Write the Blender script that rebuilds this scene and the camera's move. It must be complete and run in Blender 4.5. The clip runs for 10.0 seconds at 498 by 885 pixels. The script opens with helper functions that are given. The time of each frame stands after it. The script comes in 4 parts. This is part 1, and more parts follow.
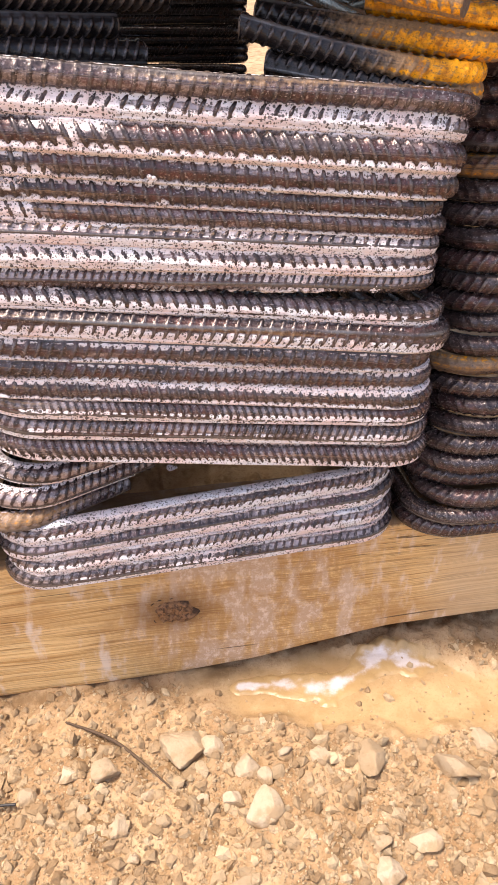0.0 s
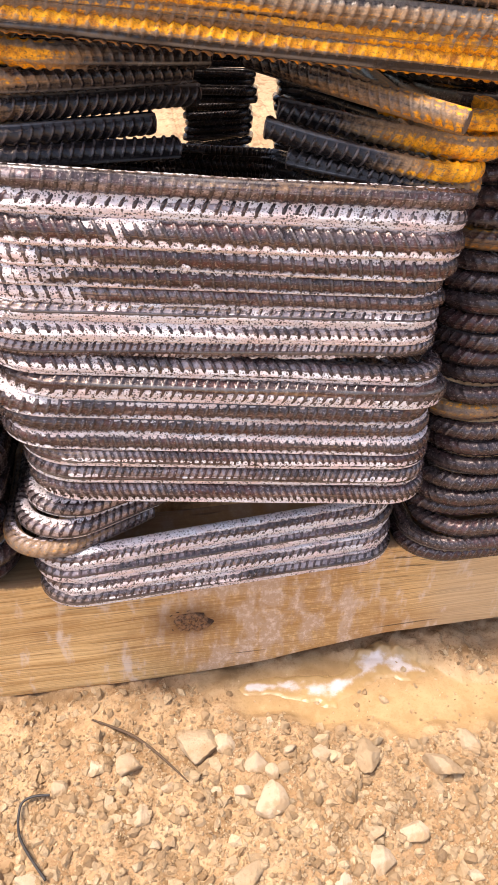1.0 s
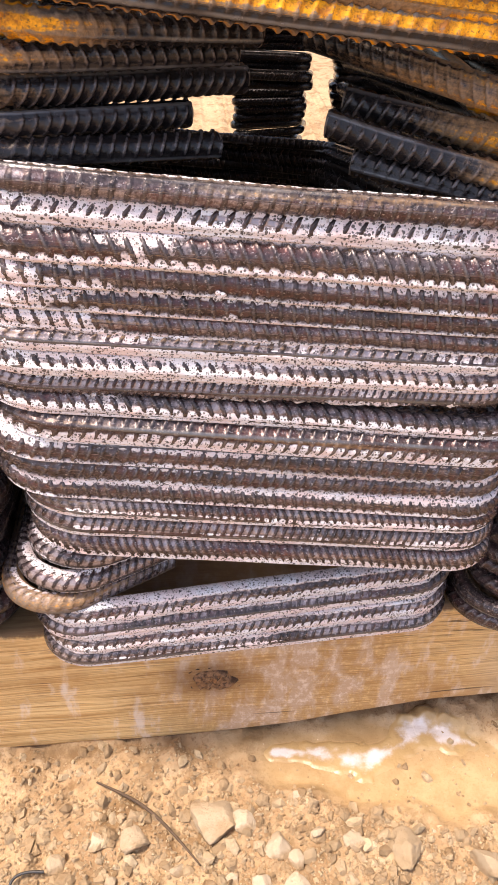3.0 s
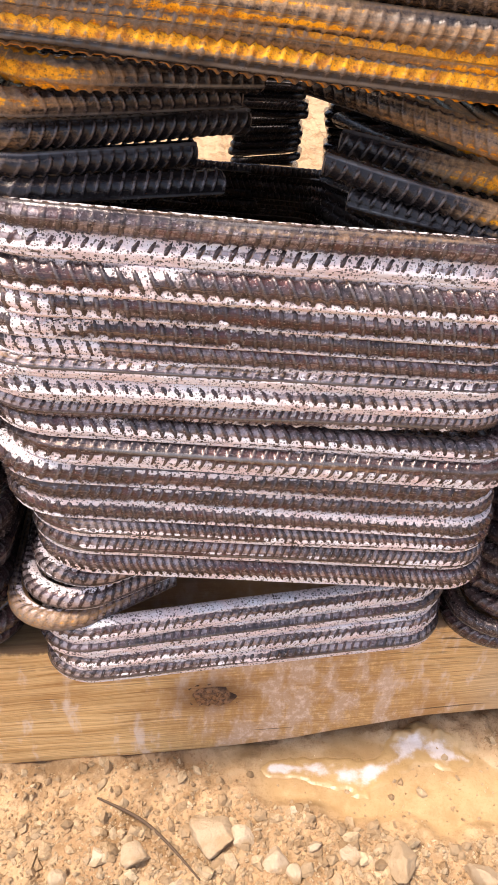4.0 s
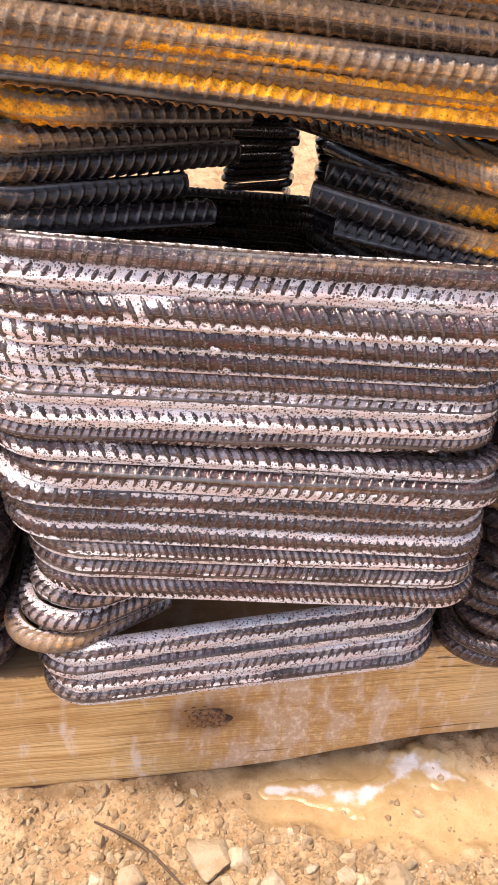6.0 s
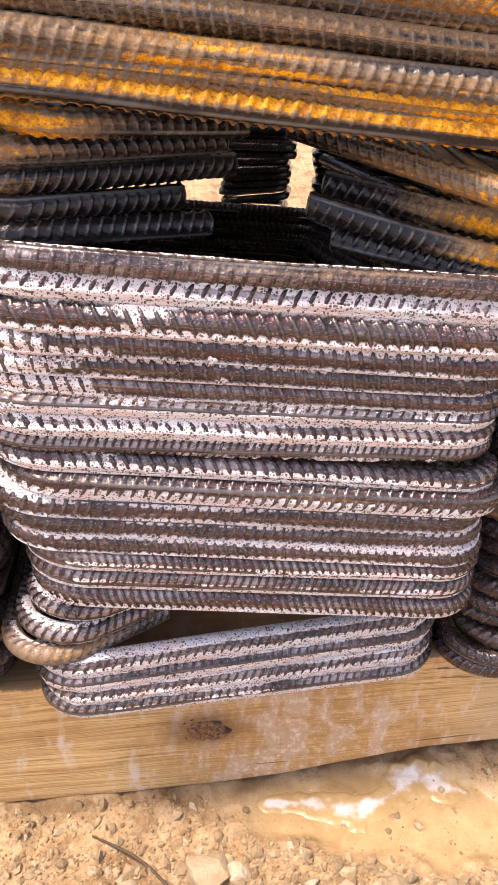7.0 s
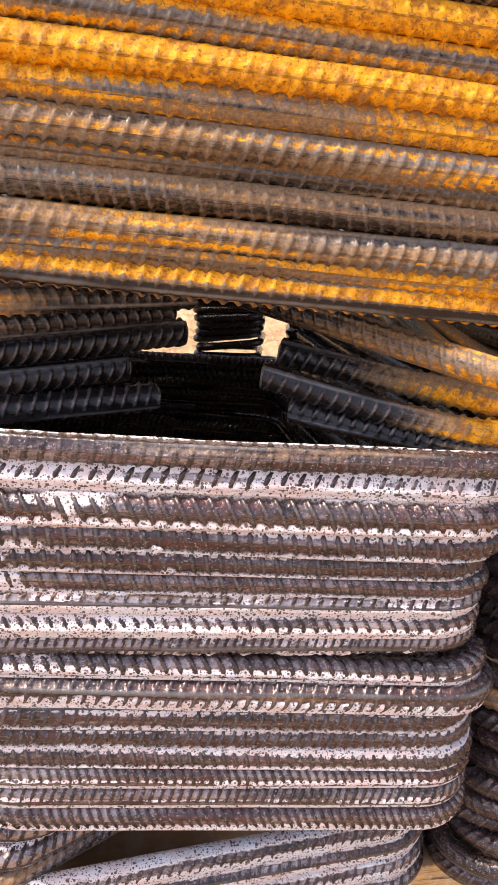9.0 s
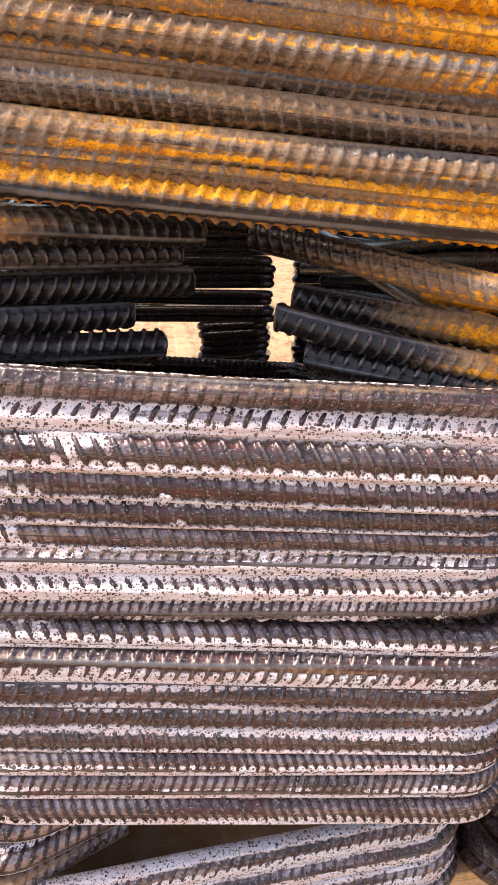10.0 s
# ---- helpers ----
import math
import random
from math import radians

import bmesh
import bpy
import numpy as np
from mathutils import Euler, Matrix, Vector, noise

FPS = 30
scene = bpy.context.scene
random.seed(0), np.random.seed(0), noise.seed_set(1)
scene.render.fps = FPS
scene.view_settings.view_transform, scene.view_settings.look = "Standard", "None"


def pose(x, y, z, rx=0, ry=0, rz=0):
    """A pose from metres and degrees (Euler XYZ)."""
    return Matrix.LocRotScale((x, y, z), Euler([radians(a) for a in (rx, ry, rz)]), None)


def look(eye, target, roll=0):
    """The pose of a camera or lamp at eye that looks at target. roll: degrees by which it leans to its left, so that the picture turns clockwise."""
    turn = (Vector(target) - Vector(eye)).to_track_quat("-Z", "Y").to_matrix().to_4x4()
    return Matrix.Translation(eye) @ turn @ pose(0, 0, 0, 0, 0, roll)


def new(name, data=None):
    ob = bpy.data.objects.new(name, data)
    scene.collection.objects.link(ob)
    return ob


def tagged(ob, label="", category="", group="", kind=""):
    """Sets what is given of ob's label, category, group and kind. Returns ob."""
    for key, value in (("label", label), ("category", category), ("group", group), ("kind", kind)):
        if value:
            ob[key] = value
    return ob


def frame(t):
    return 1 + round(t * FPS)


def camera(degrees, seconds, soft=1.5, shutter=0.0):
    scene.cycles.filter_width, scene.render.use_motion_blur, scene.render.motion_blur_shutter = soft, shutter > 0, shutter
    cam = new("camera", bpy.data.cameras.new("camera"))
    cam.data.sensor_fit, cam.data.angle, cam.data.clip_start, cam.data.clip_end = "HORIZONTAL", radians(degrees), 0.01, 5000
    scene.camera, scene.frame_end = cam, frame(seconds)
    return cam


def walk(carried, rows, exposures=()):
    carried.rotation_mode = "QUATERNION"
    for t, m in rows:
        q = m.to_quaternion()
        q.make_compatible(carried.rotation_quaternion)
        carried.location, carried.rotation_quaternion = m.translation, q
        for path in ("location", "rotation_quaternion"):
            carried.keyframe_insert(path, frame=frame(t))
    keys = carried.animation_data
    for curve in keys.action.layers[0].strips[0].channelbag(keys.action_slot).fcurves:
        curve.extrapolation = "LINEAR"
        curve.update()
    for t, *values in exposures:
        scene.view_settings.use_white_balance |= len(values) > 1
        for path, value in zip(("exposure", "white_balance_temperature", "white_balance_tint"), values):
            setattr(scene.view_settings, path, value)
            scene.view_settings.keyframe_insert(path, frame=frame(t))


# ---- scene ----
cam = camera(35.0, 10.0, soft=0.7)
METRES, EYE, TILT, LEAN, TURN = 0.46, 0.541, -34.5, 0.0, -9.0
ROWS = [
    (0.0, 0.0, 0.0, 0.0, 0.0, 0.0, 0.0),
    (0.5, -0.0176, -0.0725, 0.067, -0.06, -0.91, -0.6),
    (1.0, -0.0301, -0.1214, 0.1168, -0.24, -2.55, -0.77),
    (1.5, -0.0173, -0.0607, 0.1962, -0.32, -4.61, -1.13),
    (1.7, -0.0235, 0.0178, 0.1827, -0.01, -5.07, -1.21),
    (2.0, -0.0384, 0.0978, 0.1795, 1.52, -4.73, -1.83),
    (2.5, -0.0387, 0.0814, 0.1956, 2.49, -4.18, -2.69),
    (3.0, -0.0371, 0.0657, 0.1906, 2.52, -3.54, -3.24),
    (4.5, -0.0476, 0.0201, 0.2007, 2.04, -1.6, -3.33),
    (5.0, -0.0504, 0.0231, 0.2013, 1.94, -1.16, -3.23),
    (5.5, -0.0488, 0.0142, 0.2045, 1.89, -0.79, -3.06),
    (6.0, -0.037, 0.0101, 0.1982, 1.89, -0.55, -2.86),
    (7.5, -0.035, 0.0093, 0.1946, 1.69, 1.71, -2.53),
    (8.0, -0.0279, -0.0143, 0.2206, 1.28, 4.18, -2.38),
    (8.3, -0.0390, -0.0114, 0.3038, 1.04, 6.02, -2.20),
    (8.5, -0.0291, 0.0016, 0.3273, 1.09, 7.04, -2.14),
    (8.7, -0.0137, 0.0448, 0.2871, 1.30, 8.61, -2.05),
    (9.0, -0.006, 0.0989, 0.2615, 0.83, 9.86, -1.75),
    (9.5, -0.0087, 0.1662, 0.2127, 0.85, 11.91, -1.17),
    (10.0, -0.015, 0.1736, 0.1808, 1.33, 12.91, -0.87),
]
# white balance and exposure of the whole clip
walk(cam, [(t, pose(0, 0, EYE, TILT, LEAN, TURN) @ pose(METRES * x, METRES * y, METRES * z, 90 + pitch, roll, yaw)) for t, x, y, z, yaw, pitch, roll in ROWS],
     [(0.0, 1.75, 7350, 16), (10.0, 1.75, 7350, 16)])

# ---- world and sun: a high, hazy sun ----
SUN_UP, SUN_FROM = 72.0, 255.0
world = bpy.data.worlds.new("sky")
scene.world = world
world.use_nodes = True
wn = world.node_tree
sky = wn.nodes.new("ShaderNodeTexSky")
sky.sky_type, sky.sun_disc = "NISHITA", False
sky.sun_elevation, sky.sun_rotation = radians(SUN_UP), radians(SUN_FROM)
sky.dust_density = 3.0
wn.links.new(sky.outputs[0], wn.nodes["Background"].inputs[0])
wn.nodes["Background"].inputs[1].default_value = 0.105
sun = new("sun", bpy.data.lights.new("sun", "SUN"))
sun.data.energy, sun.data.angle, sun.data.color = 1.8, radians(12), (1.0, 0.95, 0.87)
sx, sy = math.sin(radians(SUN_FROM)) * math.cos(radians(SUN_UP)), math.cos(radians(SUN_FROM)) * math.cos(radians(SUN_UP))
sun.matrix_world = look((4 * sx, 4 * sy, 4 * math.sin(radians(SUN_UP))), (0, 0, 0))


# ---- materials ----
class Nodes:
    """Short hand for a node material."""

    def __init__(self, name):
        self.mat = bpy.data.materials.new(name)
        self.mat.use_nodes = True
        self.tree = self.mat.node_tree
        self.bsdf = self.tree.nodes["Principled BSDF"]

    def node(self, kind, **sockets):
        n = self.tree.nodes.new(kind)
        for key, value in sockets.items():
            self.put(n.inputs[key.replace("_", " ")], value)
        return n

    def put(self, socket, value):
        if hasattr(value, "is_linked"):
            self.tree.links.new(value, socket)
        else:
            socket.default_value = value

    def math(self, op, a, b=0.5, c=0.5, clamp=False):
        n = self.tree.nodes.new("ShaderNodeMath")
        n.operation, n.use_clamp = op, clamp
        for i, v in enumerate((a, b, c)):
            self.put(n.inputs[i], v)
        return n.outputs[0]

    def noise(self, vector, scale, detail=4.0, rough=0.55):
        return self.node("ShaderNodeTexNoise", Vector=vector, Scale=scale, Detail=detail, Roughness=rough).outputs["Fac"]

    def step(self, value, low, high):
        n = self.tree.nodes.new("ShaderNodeMapRange")
        n.interpolation_type = "SMOOTHSTEP"
        self.put(n.inputs[0], value)
        self.put(n.inputs[1], low)
        self.put(n.inputs[2], high)
        return n.outputs[0]

    def mix(self, fac, a, b):
        n = self.tree.nodes.new("ShaderNodeMix")
        n.data_type = "RGBA"
        self.put(n.inputs[0], fac)
        self.put(n.inputs[6], (*a, 1) if isinstance(a, tuple) else a)
        self.put(n.inputs[7], (*b, 1) if isinstance(b, tuple) else b)
        return n.outputs[2]

    def lerp(self, fac, a, b):
        n = self.tree.nodes.new("ShaderNodeMix")
        self.put(n.inputs[0], fac)
        self.put(n.inputs[2], a)
        self.put(n.inputs[3], b)
        return n.outputs[0]

    def attr(self, name):
        n = self.tree.nodes.new("ShaderNodeAttribute")
        n.attribute_name = name
        return n.outputs["Fac"]

    def stretch(self, vector, x, y, z):
        n = self.tree.nodes.new("ShaderNodeMapping")
        self.put(n.inputs[0], vector)
        n.inputs["Scale"].default_value = (x, y, z)
        return n.outputs[0]

    def bump(self, height, strength, distance):
        n = self.node("ShaderNodeBump", Height=height, Strength=strength, Distance=distance)
        self.put(self.bsdf.inputs["Normal"], n.outputs[0])

    def finish(self, color, rough, metal=0.0):
        self.put(self.bsdf.inputs["Base Color"], color)
        self.put(self.bsdf.inputs["Roughness"], rough)
        self.put(self.bsdf.inputs["Metallic"], metal)
        return self.mat


def steel_material():
    """Ribbed bar: dark mill scale, rust where 'rust' says, soap foam where 'foam' says. 'along' is metres along the bar, 'round' metres round it."""
    m = Nodes("ribbed_steel")
    info = m.tree.nodes.new("ShaderNodeObjectInfo")
    shift = m.math("MULTIPLY", info.outputs["Random"], 37.0)
    xyz = m.node("ShaderNodeCombineXYZ", X=m.math("ADD", m.attr("along"), shift), Y=m.attr("round"), Z=shift).outputs[0]
    rust_in, foam_in, rib = m.attr("rust"), m.attr("foam"), m.attr("rib")
    long_noise = m.noise(m.stretch(xyz, 14, 110, 1), 1.0, 5.0, 0.62)
    fine = m.noise(xyz, 900.0, 3.0)
    blotch = m.noise(xyz, 120.0, 5.0, 0.65)
    # mill scale
    steel = m.mix(blotch, (0.006, 0.005, 0.006), (0.034, 0.028, 0.030))
    steel = m.mix(m.step(long_noise, 0.5, 0.72), steel, (0.052, 0.042, 0.041))
    # a dull film of dried soap on the wet bars
    film = m.math("MULTIPLY", m.step(foam_in, 0.02, 0.25), m.step(m.math("ADD", m.math("MULTIPLY", blotch, 0.6), m.math("MULTIPLY", m.noise(xyz, 520.0, 3.0, 0.7), 0.5)), 0.36, 0.68))
    film = m.math("MULTIPLY", film, m.math("SUBTRACT", 1.0, m.math("MULTIPLY", rib, 0.85)))
    steel = m.mix(film, steel, m.mix(long_noise, (0.055, 0.034, 0.036), (0.15, 0.116, 0.122)))
    steel = m.mix(m.math("MULTIPLY", film, m.step(m.noise(m.stretch(xyz, 22, 60, 1), 1.0, 3.0), 0.44, 0.60)), steel, (0.105, 0.044, 0.044))
    specks = m.math("MULTIPLY", m.step(foam_in, 0.02, 0.25), m.step(m.noise(xyz, 750.0, 2.0, 0.7), 0.60, 0.66))
    steel = m.mix(m.math("MULTIPLY", specks, 0.6), steel, (0.48, 0.41, 0.41))
    # paler dried lather in the hollows between the ribs
    lather = m.math("ADD", m.math("MULTIPLY", foam_in, 0.95), m.math("ADD", m.math("MULTIPLY", m.math("SUBTRACT", m.noise(xyz, 460.0, 4.0, 0.7), 0.5), 0.9), m.math("ADD", m.math("MULTIPLY", m.math("SUBTRACT", long_noise, 0.5), 0.9), m.math("MULTIPLY", m.math("SUBTRACT", m.noise(m.stretch(xyz, 26, 60, 1), 1.0, 3.0), 0.5), 1.1))))
    lather = m.math("MULTIPLY", m.step(m.math("SUBTRACT", lather, m.math("MULTIPLY", rib, 0.8)), 0.22, 0.72), m.step(foam_in, 0.05, 0.3))
    steel = m.mix(m.math("MULTIPLY", lather, 0.9), steel, m.mix(blotch, (0.33, 0.245, 0.245), (0.50, 0.45, 0.47)))
    # crests of the ribs where no lather lies: highlights put into the colour
    crest_glint = m.math("MULTIPLY", m.step(rib, 0.35, 0.95), m.step(m.noise(xyz, 260.0, 4.0, 0.7), 0.34, 0.58))
    crest_glint = m.math("MULTIPLY", crest_glint, m.math("SUBTRACT", 1.0, m.step(foam_in, 0.25, 0.6)))
    steel = m.mix(m.math("MULTIPLY", crest_glint, 0.7), steel, (0.19, 0.158, 0.158))
    # the lengthwise rib is rubbed smooth and grey
    rubbed = m.math("MULTIPLY", m.step(m.attr("seam"), 0.35, 0.9), m.step(m.noise(m.stretch(xyz, 30, 90, 1), 1.0, 4.0), 0.36, 0.6))
    steel = m.mix(m.math("MULTIPLY", rubbed, 0.75), steel, (0.17, 0.165, 0.17))
    # rust
    flake = m.noise(xyz, 420.0, 5.0, 0.7)
    streak = m.noise(m.stretch(xyz, 8, 190, 1), 1.0, 4.0, 0.55)
    r = m.math("ADD", m.math("ADD", m.math("MULTIPLY", streak, 0.92), m.math("MULTIPLY", blotch, 0.12)), m.math("SUBTRACT", m.math("MULTIPLY", flake, 0.46), 0.11))
    brown_f = m.step(m.math("ADD", m.math("MULTIPLY", rust_in, 0.75), r), 0.78, 1.02)
    orange_f = m.step(m.math("ADD", m.math("ADD", m.math("MULTIPLY", rust_in, 0.62), r), m.math("MULTIPLY", rib, -0.10)), 0.94, 1.08)
    brown = m.mix(fine, (0.062, 0.037, 0.021), (0.44, 0.265, 0.14))
    brown = m.mix(m.math("MULTIPLY", m.step(m.noise(m.stretch(xyz, 11, 90, 1), 1.0, 4.0), 0.46, 0.66), 0.8), brown, m.mix(fine, (0.046, 0.044, 0.044), (0.25, 0.23, 0.215)))
    orange = m.mix(m.step(m.noise(xyz, 190.0, 6.0, 0.7), 0.32, 0.62), (0.36, 0.115, 0.008), (0.95, 0.41, 0.008))
    pits = m.step(m.noise(xyz, 640.0, 3.0, 0.75), 0.54, 0.66)
    orange = m.mix(m.math("MULTIPLY", pits, 0.75), orange, (0.10, 0.045, 0.018))
    color = m.mix(brown_f, steel, brown)
    color = m.mix(orange_f, color, orange)
    rough = m.lerp(brown_f, m.lerp(blotch, 0.08, 0.40), 0.58)
    metal = m.math("MULTIPLY", m.math("SUBTRACT", 1.0, brown_f), 0.45)
    relief = m.math("ADD", m.math("ADD", m.math("MULTIPLY", blotch, 0.5), m.math("MULTIPLY", flake, 0.35)), m.math("MULTIPLY", fine, 0.25))
    m.bump(relief, m.lerp(brown_f, 0.42, 0.95), 0.0014)
    m.put(m.bsdf.inputs["Coat Weight"], m.math("MULTIPLY", m.math("SUBTRACT", 1.0, brown_f), 0.12))
    m.bsdf.inputs["Specular IOR Level"].default_value = 0.4
    m.bsdf.inputs["Coat Roughness"].default_value = 0.24
    return m.finish(color, rough, metal)


def wood_material():
    m = Nodes("sawn_timber")
    at = m.node("ShaderNodeTexCoord").outputs["Object"]
    warp = m.noise(m.stretch(at, 2.5, 9, 9), 1.0, 3.0)
    grain_at = m.node("ShaderNodeVectorMath", Vector=at)
    grain_at.operation = "ADD"
    lift = m.node("ShaderNodeCombineXYZ", X=0.0, Y=0.0, Z=m.math("MULTIPLY", warp, 0.035)).outputs[0]
    m.put(grain_at.inputs[1], lift)
    g = grain_at.outputs[0]
    rings = m.noise(m.stretch(g, 5, 160, 560), 1.0, 6.0, 0.75)
    fibre = m.noise(m.stretch(g, 14, 300, 620), 1.0, 4.0, 0.7)
    stain = m.noise(m.stretch(at, 9, 14, 14), 1.0, 5.0, 0.6)
    color = m.mix(m.step(rings, 0.38, 0.60), (0.52, 0.285, 0.10), (0.82, 0.56, 0.27))
    color = m.mix(m.math("MULTIPLY", m.step(fibre, 0.52, 0.62), 0.6), color, (0.24, 0.105, 0.032))
    color = m.mix(m.math("MULTIPLY", m.step(m.noise(m.stretch(at, 30, 60, 90), 1.0, 5.0, 0.7), 0.5, 0.75), 0.6), color, (0.62, 0.42, 0.21))
    color = m.mix(m.math("MULTIPLY", m.step(stain, 0.48, 0.70), 0.6), color, (0.36, 0.17, 0.055))
    dry = m.step(m.node("ShaderNodeSeparateXYZ", Vector=at).outputs[0], 0.20, 0.26)
    color = m.mix(m.math("MULTIPLY", dry, 0.55), color, m.mix(rings, (0.50, 0.36, 0.22), (0.72, 0.57, 0.40)))
    # pale soap splashes run down the face round the knot
    sep = m.node("ShaderNodeSeparateXYZ", Vector=at)
    near = m.math("SUBTRACT", 1.0, m.math("MULTIPLY", m.math("ABSOLUTE", m.math("SUBTRACT", sep.outputs[0], 0.08)), 6.0), clamp=True)
    splash = m.step(m.math("ADD", m.noise(m.stretch(at, 55, 30, 22), 1.0, 5.0, 0.6), m.math("MULTIPLY", near, 0.18)), 0.55, 0.74)
    color = m.mix(m.math("MULTIPLY", splash, 0.8), color, (0.78, 0.66, 0.58))
    # wet, mottled stretch in the middle of the face
    mottle = m.noise(m.stretch(at, 150, 90, 110), 1.0, 6.0, 0.75)
    wet = m.math("MULTIPLY", m.step(m.math("ADD", near, m.math("MULTIPLY", m.math("SUBTRACT", stain, 0.5), 1.2)), 0.12, 0.6), 0.6)
    color = m.mix(m.math("MULTIPLY", wet, m.step(mottle, 0.35, 0.55)), color, (0.40, 0.195, 0.065))
    color = m.mix(m.math("MULTIPLY", wet, m.step(mottle, 0.56, 0.70)), color, (0.62, 0.45, 0.32))
    # shade under the bars, put into the colour of the beam's top
    top_shade = m.step(m.math("ADD", sep.outputs[2], m.math("MULTIPLY", m.math("SUBTRACT", mottle, 0.5), 0.012)), 0.1385, 0.1425)
    color = m.mix(m.math("MULTIPLY", top_shade, 0.85), color, (0.10, 0.055, 0.028))
    # the grain is dark and resinous round the knot
    k = m.node("ShaderNodeVectorMath", Vector=at)
    k.operation = "SUBTRACT"
    k.inputs[1].default_value = (KNOT_X, 0, KNOT_Z)
    dist = m.node("ShaderNodeVectorMath", Vector=m.stretch(k.outputs[0], 24, 0, 44))
    dist.operation = "LENGTH"
    d = m.math("ADD", dist.outputs["Value"], m.math("MULTIPLY", m.math("SUBTRACT", stain, 0.5), 1.6))
    color = m.mix(m.math("MULTIPLY", m.math("SUBTRACT", 1.0, m.step(d, 0.35, 1.3)), 0.7), color, (0.13, 0.05, 0.018))
    crack = m.step(m.noise(m.stretch(at, 7, 90, 330), 1.0, 2.0), 0.70, 0.75)
    torn = m.math("MULTIPLY", m.step(m.noise(m.stretch(at, 22, 90, 420), 1.0, 3.0), 0.57, 0.62), m.step(sep.outputs[2], 0.098, 0.120))
    torn = m.math("MULTIPLY", torn, m.math("SUBTRACT", 1.0, m.step(m.math("ABSOLUTE", m.math("SUBTRACT", sep.outputs[0], 0.20)), 0.03, 0.06)))
    crack = m.math("MAXIMUM", crack, torn)
    color = m.mix(m.math("MULTIPLY", crack, 0.8), color, (0.07, 0.035, 0.015))
    m.bump(m.math("SUBTRACT", m.math("ADD", m.math("MULTIPLY", rings, 0.7), m.math("MULTIPLY", fibre, 0.3)), crack), 0.6, 0.0015)
    return m.finish(color, m.lerp(splash, 0.72, 0.5))


def dirt_material():
    m = Nodes("dry_dirt")
    at = m.node("ShaderNodeTexCoord").outputs["Object"]
    big = m.noise(at, 6.0, 5.0, 0.6)
    mid = m.noise(at, 45.0, 6.0, 0.65)
    grit = m.noise(at, 380.0, 4.0, 0.7)
    color = m.mix(m.step(big, 0.35, 0.65), (0.31, 0.19, 0.098), (0.44, 0.30, 0.172))
    color = m.mix(m.math("MULTIPLY", m.step(mid, 0.42, 0.7), 0.7), color, (0.47, 0.345, 0.215))
    color = m.mix(m.math("MULTIPLY", m.step(m.noise(at, 26.0, 6.0, 0.7), 0.46, 0.64), 0.85), color, (0.185, 0.105, 0.044))
    color = m.mix(m.math("MULTIPLY", m.step(grit, 0.50, 0.68), 0.7), color, (0.20, 0.105, 0.048))
    damp = m.attr("damp")
    color = m.mix(m.math("MULTIPLY", damp, 0.6), color, m.mix(mid, (0.32, 0.195, 0.08), (0.46, 0.325, 0.17)))
    relief = m.math("ADD", m.math("MULTIPLY", mid, 0.8), m.math("MULTIPLY", grit, 0.35))
    m.bump(m.math("MULTIPLY", relief, m.math("SUBTRACT", 1.0, m.math("MULTIPLY", damp, 0.75))), 0.8, 0.004)
    return m.finish(color, m.lerp(damp, 0.92, 0.4))


def stone_material(name, dull, pale):
    m = Nodes(name)
    at = m.node("ShaderNodeTexCoord").outputs["Object"]
    info = m.tree.nodes.new("ShaderNodeObjectInfo")
    isle = m.tree.nodes.new("ShaderNodeNewGeometry").outputs["Random Per Island"]
    pick = m.math("FRACT", m.math("ADD", info.outputs["Random"], isle))
    mid = m.noise(at, 90.0, 5.0, 0.65)
    color = m.mix(pick, dull, pale)
    color = m.mix(m.math("MULTIPLY", m.step(mid, 0.42, 0.66), 0.6), color, tuple(0.75 * d + 0.25 * p for d, p in zip(dull, pale)))
    # caked dirt in patches
    caked = m.step(m.noise(at, 34.0, 5.0, 0.65), 0.46, 0.62)
    color = m.mix(m.math("MULTIPLY", caked, 0.8), color, m.mix(mid, (0.29, 0.18, 0.092), (0.43, 0.30, 0.175)))
    m.bump(m.noise(at, 300.0, 5.0, 0.75), 0.9, 0.003)
    return m.finish(color, 0.88)


